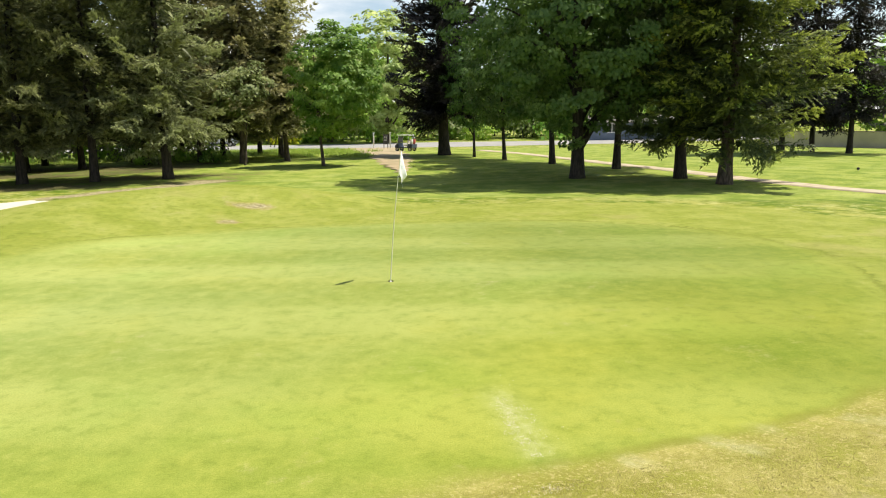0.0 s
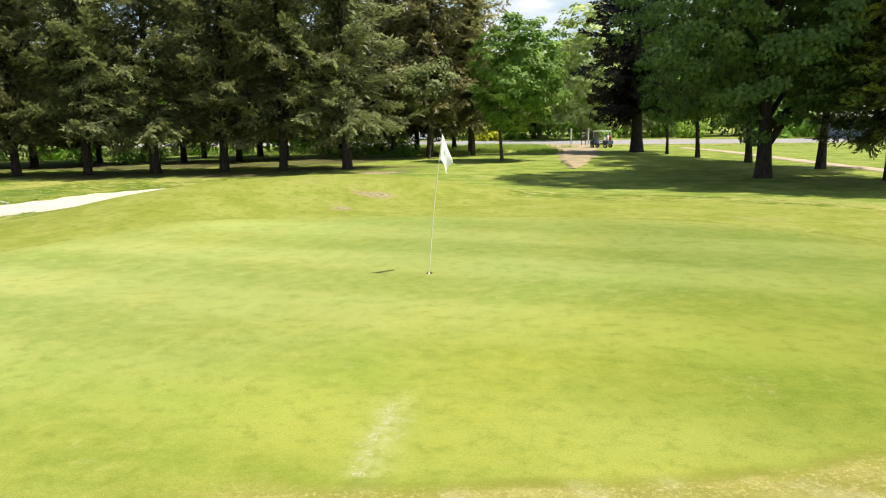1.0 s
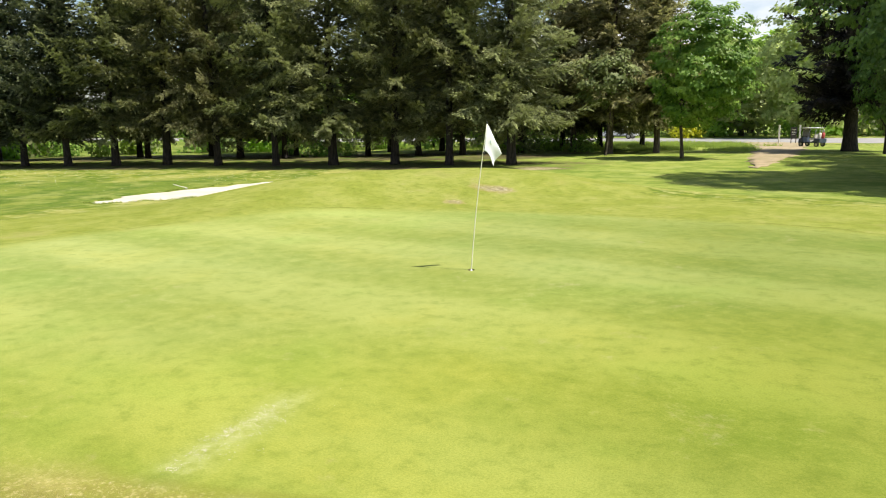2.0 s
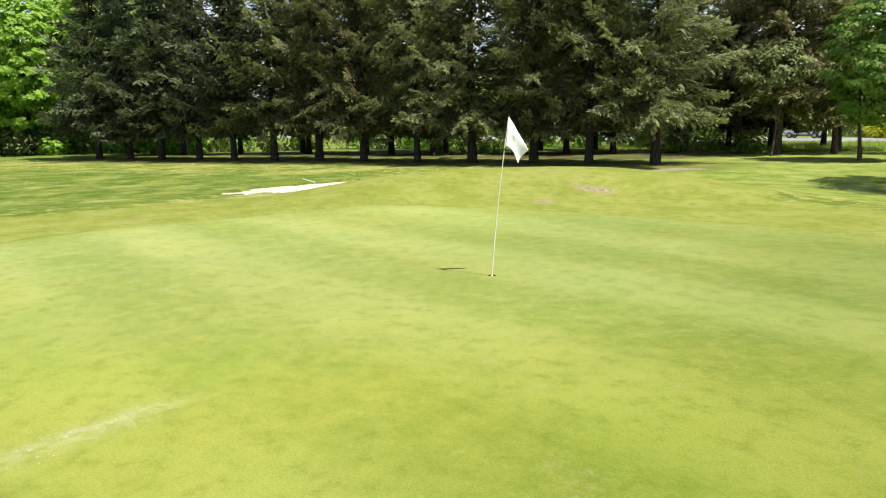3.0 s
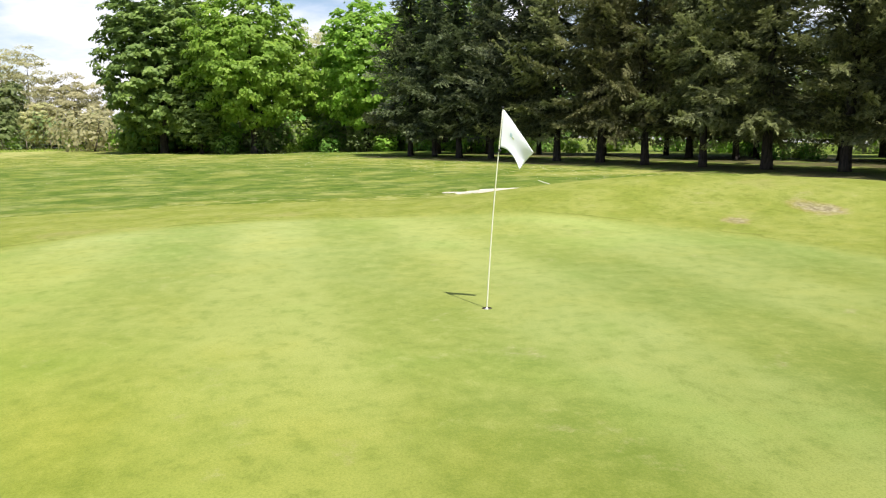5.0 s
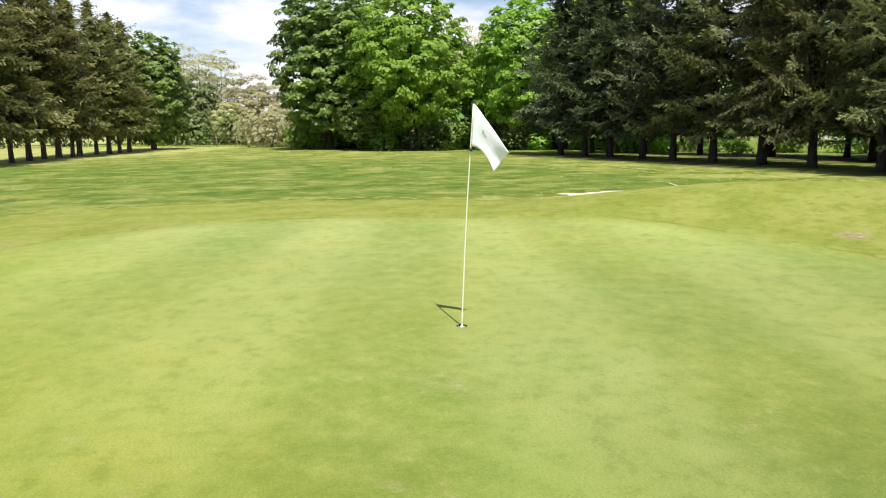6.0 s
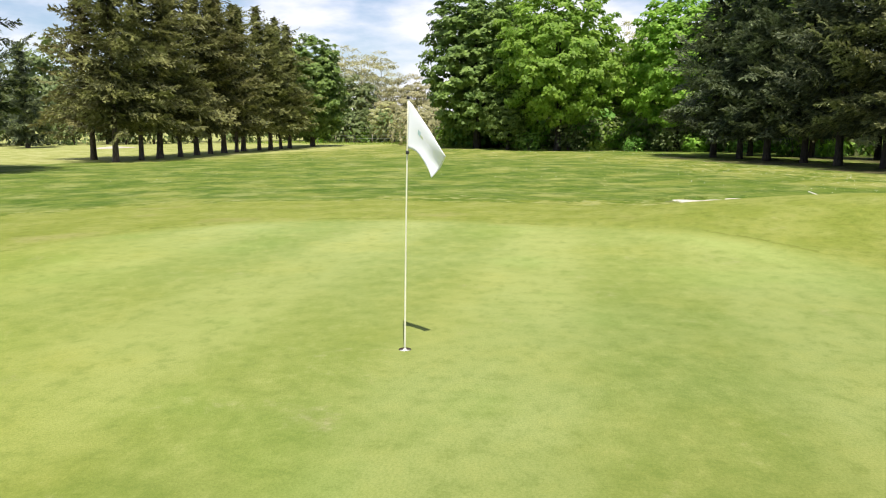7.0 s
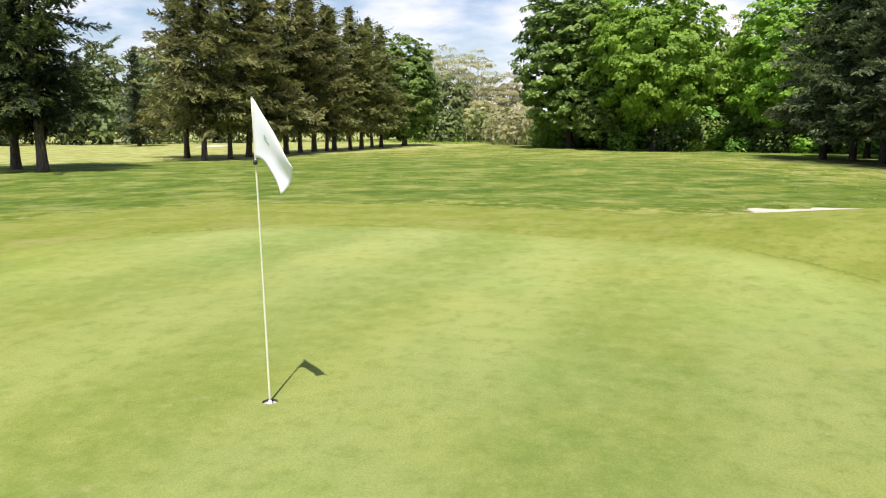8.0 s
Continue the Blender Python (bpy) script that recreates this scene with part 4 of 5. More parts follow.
# row of brownish spruces between the two fairways
brown = [
    make_spruce("spruce_tree", 14.6, 2.5, 3.5, 0.175, 31, SPRUCE_BROWN, BARK, "brownish spruce in a long row on the grass", 0.30, 0.22, 0.44, 1.0, 15.0, 12.0, 0.55),
    make_spruce("spruce_tree", 14.0, 2.4, 3.7, 0.205, 32, SPRUCE_BROWN, BARK, "brownish spruce in a long row on the grass", 0.30, 0.22, 0.44, 1.0, 15.0, 12.0, 0.55),
]
ROW = [(-39.9, -27.9), (-44.2, -32.4), (-43.4, -28.1), (-46.8, -28.6), (-50.0, -28.6), (-53.6, -29.0), (-56.8, -29.3), (-60.0, -29.5), (-62.4, -29.3), (-65.4, -29.9), (-69.3, -29.8), (-71.0, -29.2), (-74.6, -29.4), (-77.2, -29.3)]
for i, (x, y) in enumerate(ROW):
    put(brown[i % 2], x, y, rnd.uniform(0, 360), rnd.uniform(0.9, 1.06), rnd.uniform(0.92, 1.06), (rnd.uniform(-2, 2), rnd.uniform(-3, 1)), i > 1, group="row of spruces between the fairways")
# copies of the brown spruce, recoloured paler so that they look sunlit
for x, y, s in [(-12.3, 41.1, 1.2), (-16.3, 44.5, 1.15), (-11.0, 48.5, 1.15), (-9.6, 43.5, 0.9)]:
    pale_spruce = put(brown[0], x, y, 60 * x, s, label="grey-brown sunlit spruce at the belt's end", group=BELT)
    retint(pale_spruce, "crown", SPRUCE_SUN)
pair = make_spruce("spruce_tree", 14.5, 2.3, 4.1, 0.25, 41, SPRUCE_TIER, BARK, "broad dark spruce standing alone on the fairway", 0.19, 0.19, 0.40, 1.1, 9.0, 8.0, 0.6)
put(pair, -25.1, -27.1, 40, copy=False, group="pair of spruces on the fairway", lean=(1, -2))
put(pair, -26.6, -30.4, 170, 0.95, group="pair of spruces on the fairway")

# trees beyond the green, right of the sandy track
fresh = make_spruce("spruce_tree", 15.5, 1.75, 4.0, 0.28, 51, SPRUCE_FRESH, BARK, "broad spruce with fresh light-green branch tips", 0.16, 0.16, 0.42, 1.35, 8.5, 0.0, 0.62, (-15, 0.22))
put(fresh, 13.2, 18.7, 20, copy=False)
ivy = put(fresh, 12.4, 21.8, 200, 0.95, 1.02, label="dark spruce with an ivy-clad trunk")
retint(ivy, "crown", SPRUCE_DEEP)
retint(ivy, "trunk", BARK_DARK)
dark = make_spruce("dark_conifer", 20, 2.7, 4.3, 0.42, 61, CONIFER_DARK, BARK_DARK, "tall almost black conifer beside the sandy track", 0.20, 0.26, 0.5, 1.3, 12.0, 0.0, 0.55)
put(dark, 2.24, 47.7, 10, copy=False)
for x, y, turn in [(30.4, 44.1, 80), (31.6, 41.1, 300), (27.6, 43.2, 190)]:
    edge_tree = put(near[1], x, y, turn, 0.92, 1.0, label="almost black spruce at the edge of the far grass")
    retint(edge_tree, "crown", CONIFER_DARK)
lime = make_broadleaf("shade_tree", 1.9, 14.5, 5.7, 0.29, 71, LIME_LEAF, BARK_DARK, "broad dark-green shade tree with a forked trunk", 460, 120, 0.185, (1.25, (2.6, 0.6, 4.2)), limbs=9)
put(lime, 7.87, 23.0, 0, copy=False)
small = make_broadleaf("shade_tree", 2.3, 13.0, 4.4, 0.21, 72, LIME_LEAF, BARK_DARK, "dark-green shade tree in a row beside the grass", 170, 90, 0.25, limbs=6)
for i, (x, y, s) in enumerate([(11.2, 28.5, 1.0), (8.6, 33.9, 0.86), (6.2, 39.2, 0.62), (4.4, 43.7, 0.5)]):
    put(small, x, y, 70 * i, s, 0.4 + 0.6 * s, copy=i > 0, group="row of shade trees")
young = make_broadleaf("young_tree", 1.7, 9.2, 2.9, 0.10, 81, FRESH_LEAF, BARK, "young bright-green tree with a slim trunk", 210, 90, 0.20, limbs=6, skirt=0.12, shift=(1.05, 0.0))
put(young, -5.86, 35.7, 0, copy=False)
thin = make_broadleaf("young_tree", 3.0, 7.0, 1.6, 0.06, 82, GREY_LEAF, BARK, "thin young tree beside the spruce belt", 26, 110, 0.2, limbs=4)
put(thin, -11.5, 38.2, 0, copy=False)

# broadleaf wood at the far end of the fairway
maple = [
    make_broadleaf("maple_tree", 2.3, 17.0, 6.6, 0.34, 91, MAPLE_LEAF, BARK_DARK, "bright-green maple in full spring leaf", 680, 42, 0.38, skirt=0.16),
    make_broadleaf("maple_tree", 2.2, 16.0, 5.6, 0.32, 92, MAPLE_LEAF, BARK_DARK, "bright-green maple in full spring leaf", 560, 42, 0.38, skirt=0.16),
]
deep = make_broadleaf("lime_tree", 1.8, 18.5, 4.9, 0.36, 93, DEEP_LEAF, BARK_DARK, "dense deep-green tree with a steep outline", 700, 42, 0.40, power=3.2)
put(maple[0], -71.5, 1.8, 30, copy=False, group="trees at the fairway's end")
put(maple[1], -71.0, 13.7, 90, copy=False, group="trees at the fairway's end")
put(maple[1], -66.5, 21.0, 250, 1.0, 1.05, group="trees at the fairway's end")
put(maple[0], -86.0, 12.0, 200, 0.9, 0.74, group="trees at the fairway's end")
put(maple[0], -88.0, 1.0, 120, 0.95, group="trees at the fairway's end")
put(maple[1], -77.0, 22.0, 10, 1.05, 1.1, group="trees at the fairway's end")
put(deep, -78.0, -7.2, 0, 1.14, 1.0, copy=False, group="trees at the fairway's end")
put(deep, -86.0, -5.0, 100, 0.95, 1.0, group="trees at the fairway's end")
put(deep, -72.5, -3.4, 220, 0.42, 0.42, label="small bright tree under the taller ones", group="trees at the fairway's end")
poplar = make_broadleaf("round_tree", 0.7, 13.6, 4.0, 0.3, 94, DEEP_LEAF, BARK, "round-topped deep-green tree closing the row", 560, 42, 0.38, power=2.6)
put(poplar, -83.5, -28.6, 0, copy=False)
pale = make_broadleaf("pale_tree", 4.5, 16.5, 3.4, 0.2, 95, PALE_LEAF, BARK, "tall thin tree with sparse pale young leaves", 60, 90, 0.26)
for x, y, t, s in [(-124, -33.0, 0, 1.0), (-126, -37.5, 130, 1.06), (-121, -28.5, 60, 0.95), (-131, -42, 200, 1.0), (-101, 12.5, 270, 1.05)]:
    put(pale, x, y, t, s, copy=t > 0, group="pale trees in the distance")
cream = make_broadleaf("blossom_tree", 0.4, 10.5, 5.6, 0.2, 96, PALE_LEAF, BARK, "cream-coloured blossoming tree at the fairway's end", 140, 165, 0.26)
put(cream, -112.0, -21.0, 0, copy=False)
put(cream, -109.0, -24.5, 100, 0.62, label="lower cream-coloured blossoming bush")
mixed_tree = make_broadleaf("distant_tree", 0.5, 11.0, 4.6, 0.22, 97, GREY_LEAF, BARK, "grey-green tree in the distance", 60, 70, 0.6)
DIST = [(-113, -31, 0.85), (-108, -35, 0.8), (-118, -38, 1.0), (-122, -46, 1.2), (-117, -54, 1.1), (-112, -62, 1.15), (-104, -68, 1.1), (-98, -75, 1.2), (-90, -80, 1.1), (-82, -86, 1.25), (-76, -93, 1.1), (-68, -98, 1.2), (-60, -103, 1.1), (-112, -10, 1.0), (-104, -3, 1.2), (-98, 24, 1.4), (-90, 32, 1.4), (-107, 4, 1.3), (-104, 12, 1.2)]
for i, (x, y, s) in enumerate(DIST):
    put(mixed_tree, x, y, 77 * i, s, s * rnd.uniform(0.9, 1.25), copy=i > 0, group="distant trees")
far_dark = make_spruce("distant_spruce", 14.5, 1.0, 3.4, 0.25, 98, SPRUCE_WEST, BARK, "distant spruce in the tree line", 0.36, 0.5, 0.42, 0.8, 20.0)
for i, (x, y, s) in enumerate([(-80, -75, 0.85), (-86, -71, 0.8), (-75.5, -62, 1.0), (-70, -80, 1.0), (-95, -64, 0.9), (-64, -90, 0.95)]):
    put(far_dark, x, y, 60 * i, s, copy=i > 0, group="distant trees")

# trees beyond the road
back = make_broadleaf("distant_tree", 0.8, 14.0, 5.4, 0.25, 99, MAPLE_LEAF, BARK, "bright leafy tree beyond the road", 54, 30, 0.95)
for i in range(36):
    x = -150 + 6.2 * i + rnd.uniform(-1.5, 1.5)
    put(back, x, (103 if i % 2 else 114) + rnd.uniform(-3, 3) - 0.12 * max(0, -x - 90), 83 * i, rnd.uniform(0.75, 1.1), copy=i > 0, group="trees beyond the road")
for i, (x, y, s) in enumerate([(50, 92, 0.9), (58, 76, 0.9), (64, 62, 0.9), (66, 48, 0.85), (-152, 78, 1.0), (-140, 62, 1.0), (-128, 48, 1.1), (-118, 36, 1.1)]):
    put(back, x, y, 50 * i, s, group="trees beyond the road")
willow = make_broadleaf("willow_tree", 0.8, 15.5, 4.6, 0.3, 100, WILLOW_LEAF, BARK, "pale green willow beyond the track", 200, 60, 0.42, power=2.6)
put(willow, -4.2, 86.0, 0, 1.12, copy=False)
put(willow, -12.6, 93.0, 130, 1.0, 0.72)

# ---- shrubs and undergrowth ----


def make_shrub(name, tall, wide, seed, leaves, label, lobes=18, per_lobe=30, leaf=0.38):
    """A bush: several stems from one base and leafy lobes down to the ground."""
    bush = tagged(new(name), label, "shrub")
    rng = np.random.default_rng(seed)
    for i in range(4):
        az = 1.57 * i + rng.uniform(-0.4, 0.4)
        part("stem", limb_mesh((0, 0, -0.1), (math.cos(az) * wide * 0.4, math.sin(az) * wide * 0.4, tall * 0.7), 0.035, seed + i), BARK, bush)
    part("crown", leaf_crown("crown", -0.1 * tall, tall, wide, seed, lobes, per_lobe, leaf, 0.75), leaves, bush)
    return bush


bush = [
    make_shrub("shrub", 2.6, 1.9, 201, FRESH_LEAF, "leafy green shrub at the wood's edge"),
    make_shrub("shrub", 1.9, 1.6, 202, MAPLE_LEAF, "bright leafy shrub in the undergrowth"),
    make_shrub("shrub", 3.4, 2.2, 203, GREY_LEAF, "grey-green shrub in the undergrowth"),
]
SHRUBS = []
for x, y, s in [(-93, -9, 1.5), (-95, -13, 1.3), (-97, -5, 1.5), (-92, -16, 1.0), (-99, -18, 1.1), (-96, 1, 1.4)]:  # between the wood and the blossom
    SHRUBS.append((x, y, s))
for i in range(17):  # edge of the wood at the fairway's end
    SHRUBS.append((-68 - 1.6 * i + rnd.uniform(-1, 1), 22 - 2.0 * i + rnd.uniform(-1.5, 1.5), rnd.uniform(0.7, 1.15)))
for i in range(8):  # low bushes in front of the maples
    SHRUBS.append((-66.5 - 0.8 * i + rnd.uniform(-1, 1), 22 - 3.2 * i + rnd.uniform(-1, 1), rnd.uniform(0.35, 0.65)))
for i in range(12):  # understorey of that wood
    SHRUBS.append((-80 - rnd.uniform(0, 12), -10 + 3.0 * i + rnd.uniform(-1, 1), rnd.uniform(0.9, 1.5)))
for i in range(16):  # inside that wood
    SHRUBS.append((-82 - rnd.uniform(0, 10), 30 - 2.6 * i + rnd.uniform(-1.5, 1.5), rnd.uniform(1.0, 1.5)))
for i in range(15):  # behind the spruce belt
    SHRUBS.append((-20 - 3.0 * i + rnd.uniform(-1.5, 1.5), 56 - 1.9 * i + rnd.uniform(-3, 3), rnd.uniform(0.5, 0.95)))
for i in range(9):  # among the rear spruces
    q = rnd.uniform(0, 1)
    SHRUBS.append((-16 - 40 * q, 44 - 18 * q + rnd.uniform(-5, 6), rnd.uniform(0.25, 0.5)))
for i in range(10):  # far end of the fairway
    SHRUBS.append((-106 - rnd.uniform(0, 5), -17 - 2.2 * i + rnd.uniform(-1, 1), rnd.uniform(0.7, 1.2)))
for i in range(40):  # beyond the road
    SHRUBS.append((-120 + 4.2 * i + rnd.uniform(-2, 2), 92 + rnd.uniform(-3, 5), rnd.uniform(0.8, 1.5)))
for i in range(14):  # along the far field
    SHRUBS.append((-54 - 4.0 * i + rnd.uniform(-1, 1), -102 + 4.0 * i + rnd.uniform(-2, 2), rnd.uniform(0.9, 1.4)))
for i in range(9):  # brush behind the belt's western end
    SHRUBS.append((-57 - 1.6 * i + rnd.uniform(-1, 1), 21 + 1.5 * i + rnd.uniform(-2, 2), rnd.uniform(0.8, 1.2)))
for x, y, s in [(-15.0, 43.2, 0.35), (-18.5, 45.5, 0.45), (-21.5, 44.5, 0.4)]:
    SHRUBS.append((x, y, s))
FAR_FIELD = {i for i, (x, y, s) in enumerate(SHRUBS) if y < -40 or 2 < i < 6}
for i, (x, y, s) in enumerate(SHRUBS):
    shrub = put(bush[2 if i in FAR_FIELD else i % 3], x, y, rnd.uniform(0, 360), s, copy=i > 2, group="shrubs round the course")
    if i in (3, 4):
        retint(shrub, "crown", PALE_LEAF)
        tagged(shrub, "cream-blossomed shrub at the end of the fairway")


broom = put(bush[1], -18.0, 86.0, 40, 1.0, 0.85, label="broom bush in bright yellow bloom beyond the road")
retint(broom, "crown", BROOM)


def grass_patch(name, spots, tall, material, label, seed, width=0.02):
    """Blades of grass, scattered over discs of (x, y, radius, count)."""
    rng = np.random.default_rng(seed)
    base = []
    for x, y, r, n in spots:
        a, q = rng.uniform(0, 2 * math.pi, n), r * np.sqrt(rng.uniform(0, 1, n))
        px, py = x + q * np.cos(a), y + q * np.sin(a)
        base.append(np.stack([px, py, height(px, py) - 0.004], 1))
    base = np.concatenate(base)
    n = len(base)
    way = rng.normal(0, 0.85 if tall > 0.1 else 1.2, (n, 3))
    way[:, 2] = 1
    return tagged(part(name, needles(name, base, way, rng.normal(0, 1, (n, 3)), tall * rng.uniform(0.5, 1.3, n), np.full(n, width) * rng.uniform(0.6, 1.4, n)), material), label, "grass", kind="stuff")


rng_g = random.Random(8)
spots = []
for i in range(260):
    x = rng_g.uniform(-3.5, 8.0)
    spots.append((x, -7.15 + 0.22 * x - abs(rng_g.gauss(0, 0.7)), rng_g.uniform(0.1, 0.35), rng_g.randint(80, 200)))
grass_patch("dry_grass", spots, 0.018, STRAW, "short dry grass blades at the green's edge", 301, 0.006)
spots = []
for i in range(130):
    y = rng_g.uniform(47, 64)
    spots.append((rng_g.uniform(-24, -3.6 - 0.12 * (y - 47)), y, rng_g.uniform(0.8, 1.8), 170))
spots += [(rng_g.uniform(-120, -95), rng_g.uniform(-45, -14), rng_g.uniform(1, 2.5), 90) for i in range(60)]
spots += [(rng_g.uniform(-58, -24), rng_g.uniform(44, 56), rng_g.uniform(1, 2.5), 120) for i in range(60)]
grass_patch("meadow_grass", spots, 0.42, MEADOW, "tall unmown meadow grass beyond the trees", 303, 0.05)

# longer grass hanging over the bunker's lip
spots = []
for i in range(150):
    a = rng_g.uniform(0, 2 * math.pi)
    u, v = (BUNKER_A[0] if math.cos(a) < 0 else BUNKER_A[1]) * math.cos(a), BUNKER_B * math.sin(a)
    k = 1.0 + 0.03 * rng_g.uniform(-1, 1) + 0.04 * math.sin(3 * a + 0.6)
    spots.append((BUNKER_C[0] + k * (u * math.cos(BUNKER_TURN) - v * math.sin(BUNKER_TURN)), BUNKER_C[1] + k * (u * math.sin(BUNKER_TURN) + v * math.cos(BUNKER_TURN)), rng_g.uniform(0.1, 0.3), 60))
grass_patch("lip_grass", spots, 0.085, MEADOW, "longer grass along the lip of the bunker", 305, 0.014)


def scatter_daisies():
    rng = np.random.default_rng(310)
    n = 1900
    along = rng.uniform(0, 1, n)
    x = -14 - 62 * along
    y = 16.5 - 6 * along - np.abs(rng.normal(0, 1, n)) * (3 + 9 * along)
    m = 260
    x = np.concatenate([x, rng.uniform(-60, -20, m)])
    y = np.concatenate([y, rng.uniform(-18, 8, m)])
    keep = bunker_at(x, y) > 1.15
    x, y = x[keep], y[keep]
    n = len(x)
    v = []
    r = rng.uniform(0.006, 0.013, n)
    z = height(x, y) + 0.035
    a0 = rng.uniform(0, 6.28, n)
    for k in range(6):
        a = a0 + k * math.pi / 3
        v.append(np.stack([x + r * np.cos(a), y + r * np.sin(a), z + 0.006 * rng.normal(size=n)], 1))
    v = np.stack(v, 1).reshape(-1, 3)
    mesh = polygons("daisies", v, np.arange(len(v)).reshape(-1, 6))
    return tagged(part("daisies", mesh, PETAL), "small white daisies scattered in the fairway grass", "flowers", kind="stuff")


scatter_daisies()


def scatter_spill():
    """White grains lying in a streak on the green's edge."""
    rng = np.random.default_rng(320)
    x, y = [], []
    for i in range(64):
        s = rng.uniform(0, 1)
        k = int(rng.integers(6, 46))
        w = rng.uniform(0.006, 0.03)
        x.append(1.25 + 0.21 * s**2 + rng.normal(0, 0.032 + 0.035 * s) + rng.normal(0, w, k) * 1.3)
        y.append(-5.05 - 1.30 * s + rng.normal(0, w, k))
    for i in range(26):
        s = rng.uniform(0, 1)
        k = int(rng.integers(3, 14))
        x.append(1.38 + 0.26 * s + rng.normal(0, 0.05) + rng.normal(0, 0.02, k))
        y.append(-5.32 - 0.72 * s + rng.normal(0, 0.06) + rng.normal(0, 0.015, k))
    x.append(1.45 + rng.normal(0, 0.10, 240))
    y.append(-6.88 + rng.normal(0, 0.05, 240))
    x.append(1.32 + rng.normal(0, 0.10, 260))
    y.append(-5.6 + rng.normal(0, 0.40, 260))
    x, y = np.concatenate(x), np.concatenate(y)
    n = len(x)
    r = 0.0012 + 0.0050 * rng.uniform(0, 1, n) ** 7
    z = height(x, y)
    k = np.arange(6) * math.pi / 3
    ring = np.stack([x[:, None] + r[:, None] * np.cos(k) * rng.uniform(0.6, 1.2, (n, 6)), y[:, None] + r[:, None] * np.sin(k) * rng.uniform(0.6, 1.2, (n, 6)), np.repeat(z[:, None] + 0.0015, 6, 1)], -1)
    tip = np.stack([x, y, z + r * 0.6], 1)[:, None]
    v = np.concatenate([ring, tip], 1).reshape(-1, 3)
    b = np.arange(n)[:, None] * 7
    q = np.arange(6)[None]
    f = np.stack([b + q, b + (q + 1) % 6, np.repeat(b + 6, 6, 1)], -1).reshape(-1, 3)
    return tagged(part("sand_spill", polygons("sand_spill", v, f), SAND), "streak of white sand grains spilt on the green", "sand", kind="stuff")


scatter_spill()

# ---- small things on the course ----


def ground_pose(x, y, turn=0.0, lift=0.0):
    return pose(x, y, float(height(x, y)) + lift, 0, 0, turn)


def build_rake():
    rake = tagged(new("bunker_rake"), "pale bunker rake lying on the bunker's far edge", "rake")
    part("handle", tube([(0, 0, 0.05), (-0.35, 0.03, 0.16), (-0.75, 0.05, 0.30)], [0.016, 0.016, 0.015], 8), WHITE_PAINT, rake)
    head = part("head", one_box((-0.03, -0.20, 0.02), (0.03, 0.20, 0.055), 0.008), WHITE_PAINT, rake)
    for i in range(7):
        y = -0.18 + 0.06 * i
        part("tine", tube([(0, y, 0.03), (0.005, y, -0.04)], [0.008, 0.004], 6), WHITE_PAINT, head)
    rake.matrix_basis = ground_pose(-18.3, 9.7, 70, 0.03) @ Matrix.Scale(0.62, 4)


build_rake()


def build_marker():
    mk = tagged(new("tee_marker"), "small dark ball-shaped tee marker on the grass", "tee marker")
    bm = bmesh.new()
    bmesh.ops.create_uvsphere(bm, u_segments=16, v_segments=10, radius=0.075, matrix=Matrix.LocRotScale((0, 0, 0.09), None, (1, 1, 0.9)))
    part("ball", bm, BLACK, mk)
    part("spike", tube([(0, 0, -0.05), (0, 0, 0.05)], [0.012, 0.02], 8), STEEL, mk)
    mk.matrix_basis = ground_pose(22.3, 24.4)


build_marker()


def build_posts():
    post = tagged(new("white_post"), "white painted wooden post beside the track", "post", "posts by the track")
    part("shaft", one_box((-0.07, -0.07, -0.1), (0.07, 0.07, 1.62), 0.012), WHITE_PAINT, post)
    part("cap", one_box((-0.09, -0.09, 1.62), (0.09, 0.09, 1.68), 0.015), WHITE_PAINT, post)
    post.matrix_basis = ground_pose(-4.75, 67.6)
    copy_thing(post, ground_pose(-3.0, 67.9))
    board = tagged(new("notice_board"), "dark notice board on posts beside the track", "notice board")
    for x in (-0.20, 0.20):
        part("post", one_box((x - 0.04, -0.04, -0.1), (x + 0.04, 0.04, 1.5), 0.008), WOOD_GREY, board)
    panel = part("panel", one_box((-0.26, -0.06, 0.45), (0.26, 0.0, 1.50), 0.01), BOARD_DARK, board)
    for i in range(4):
        part("text_bar", one_box((-0.18, -0.066, 1.28 - 0.15 * i), (0.18 - 0.06 * (i % 2), -0.06, 1.32 - 0.15 * i)), WHITE_PAINT, panel)
    board.matrix_basis = ground_pose(-3.45, 67.3, 8)


build_posts()


def wheel(parent, x, y, r, w):
    t = part("wheel", bmesh.new(), BLACK, parent)
    bm = bmesh.new()
    n = 24
    prof = [(r * 0.62, -w / 2), (r * 0.94, -w / 2), (r, -w * 0.32), (r, w * 0.32), (r * 0.94, w / 2), (r * 0.62, w / 2)]
    rows = [[bm.verts.new((x + q * math.cos(6.28318 * k / n), y + o, r + q * math.sin(6.28318 * k / n))) for k in range(n)] for q, o in prof]
    for r0, r1 in zip(rows, rows[1:]):
        for k in range(n):
            bm.faces.new((r0[k], r1[k], r1[(k + 1) % n], r0[(k + 1) % n]))
    bm.to_mesh(t.data)
    bm.free()
    bm = bmesh.new()
    bmesh.ops.create_cone(bm, cap_ends=True, segments=n, radius1=r * 0.63, radius2=r * 0.63, depth=w * 0.7, matrix=Matrix.Translation((x, y, r)) @ Matrix.Rotation(math.pi / 2, 4, "X"))
    part("rim", bm, STEEL, t)


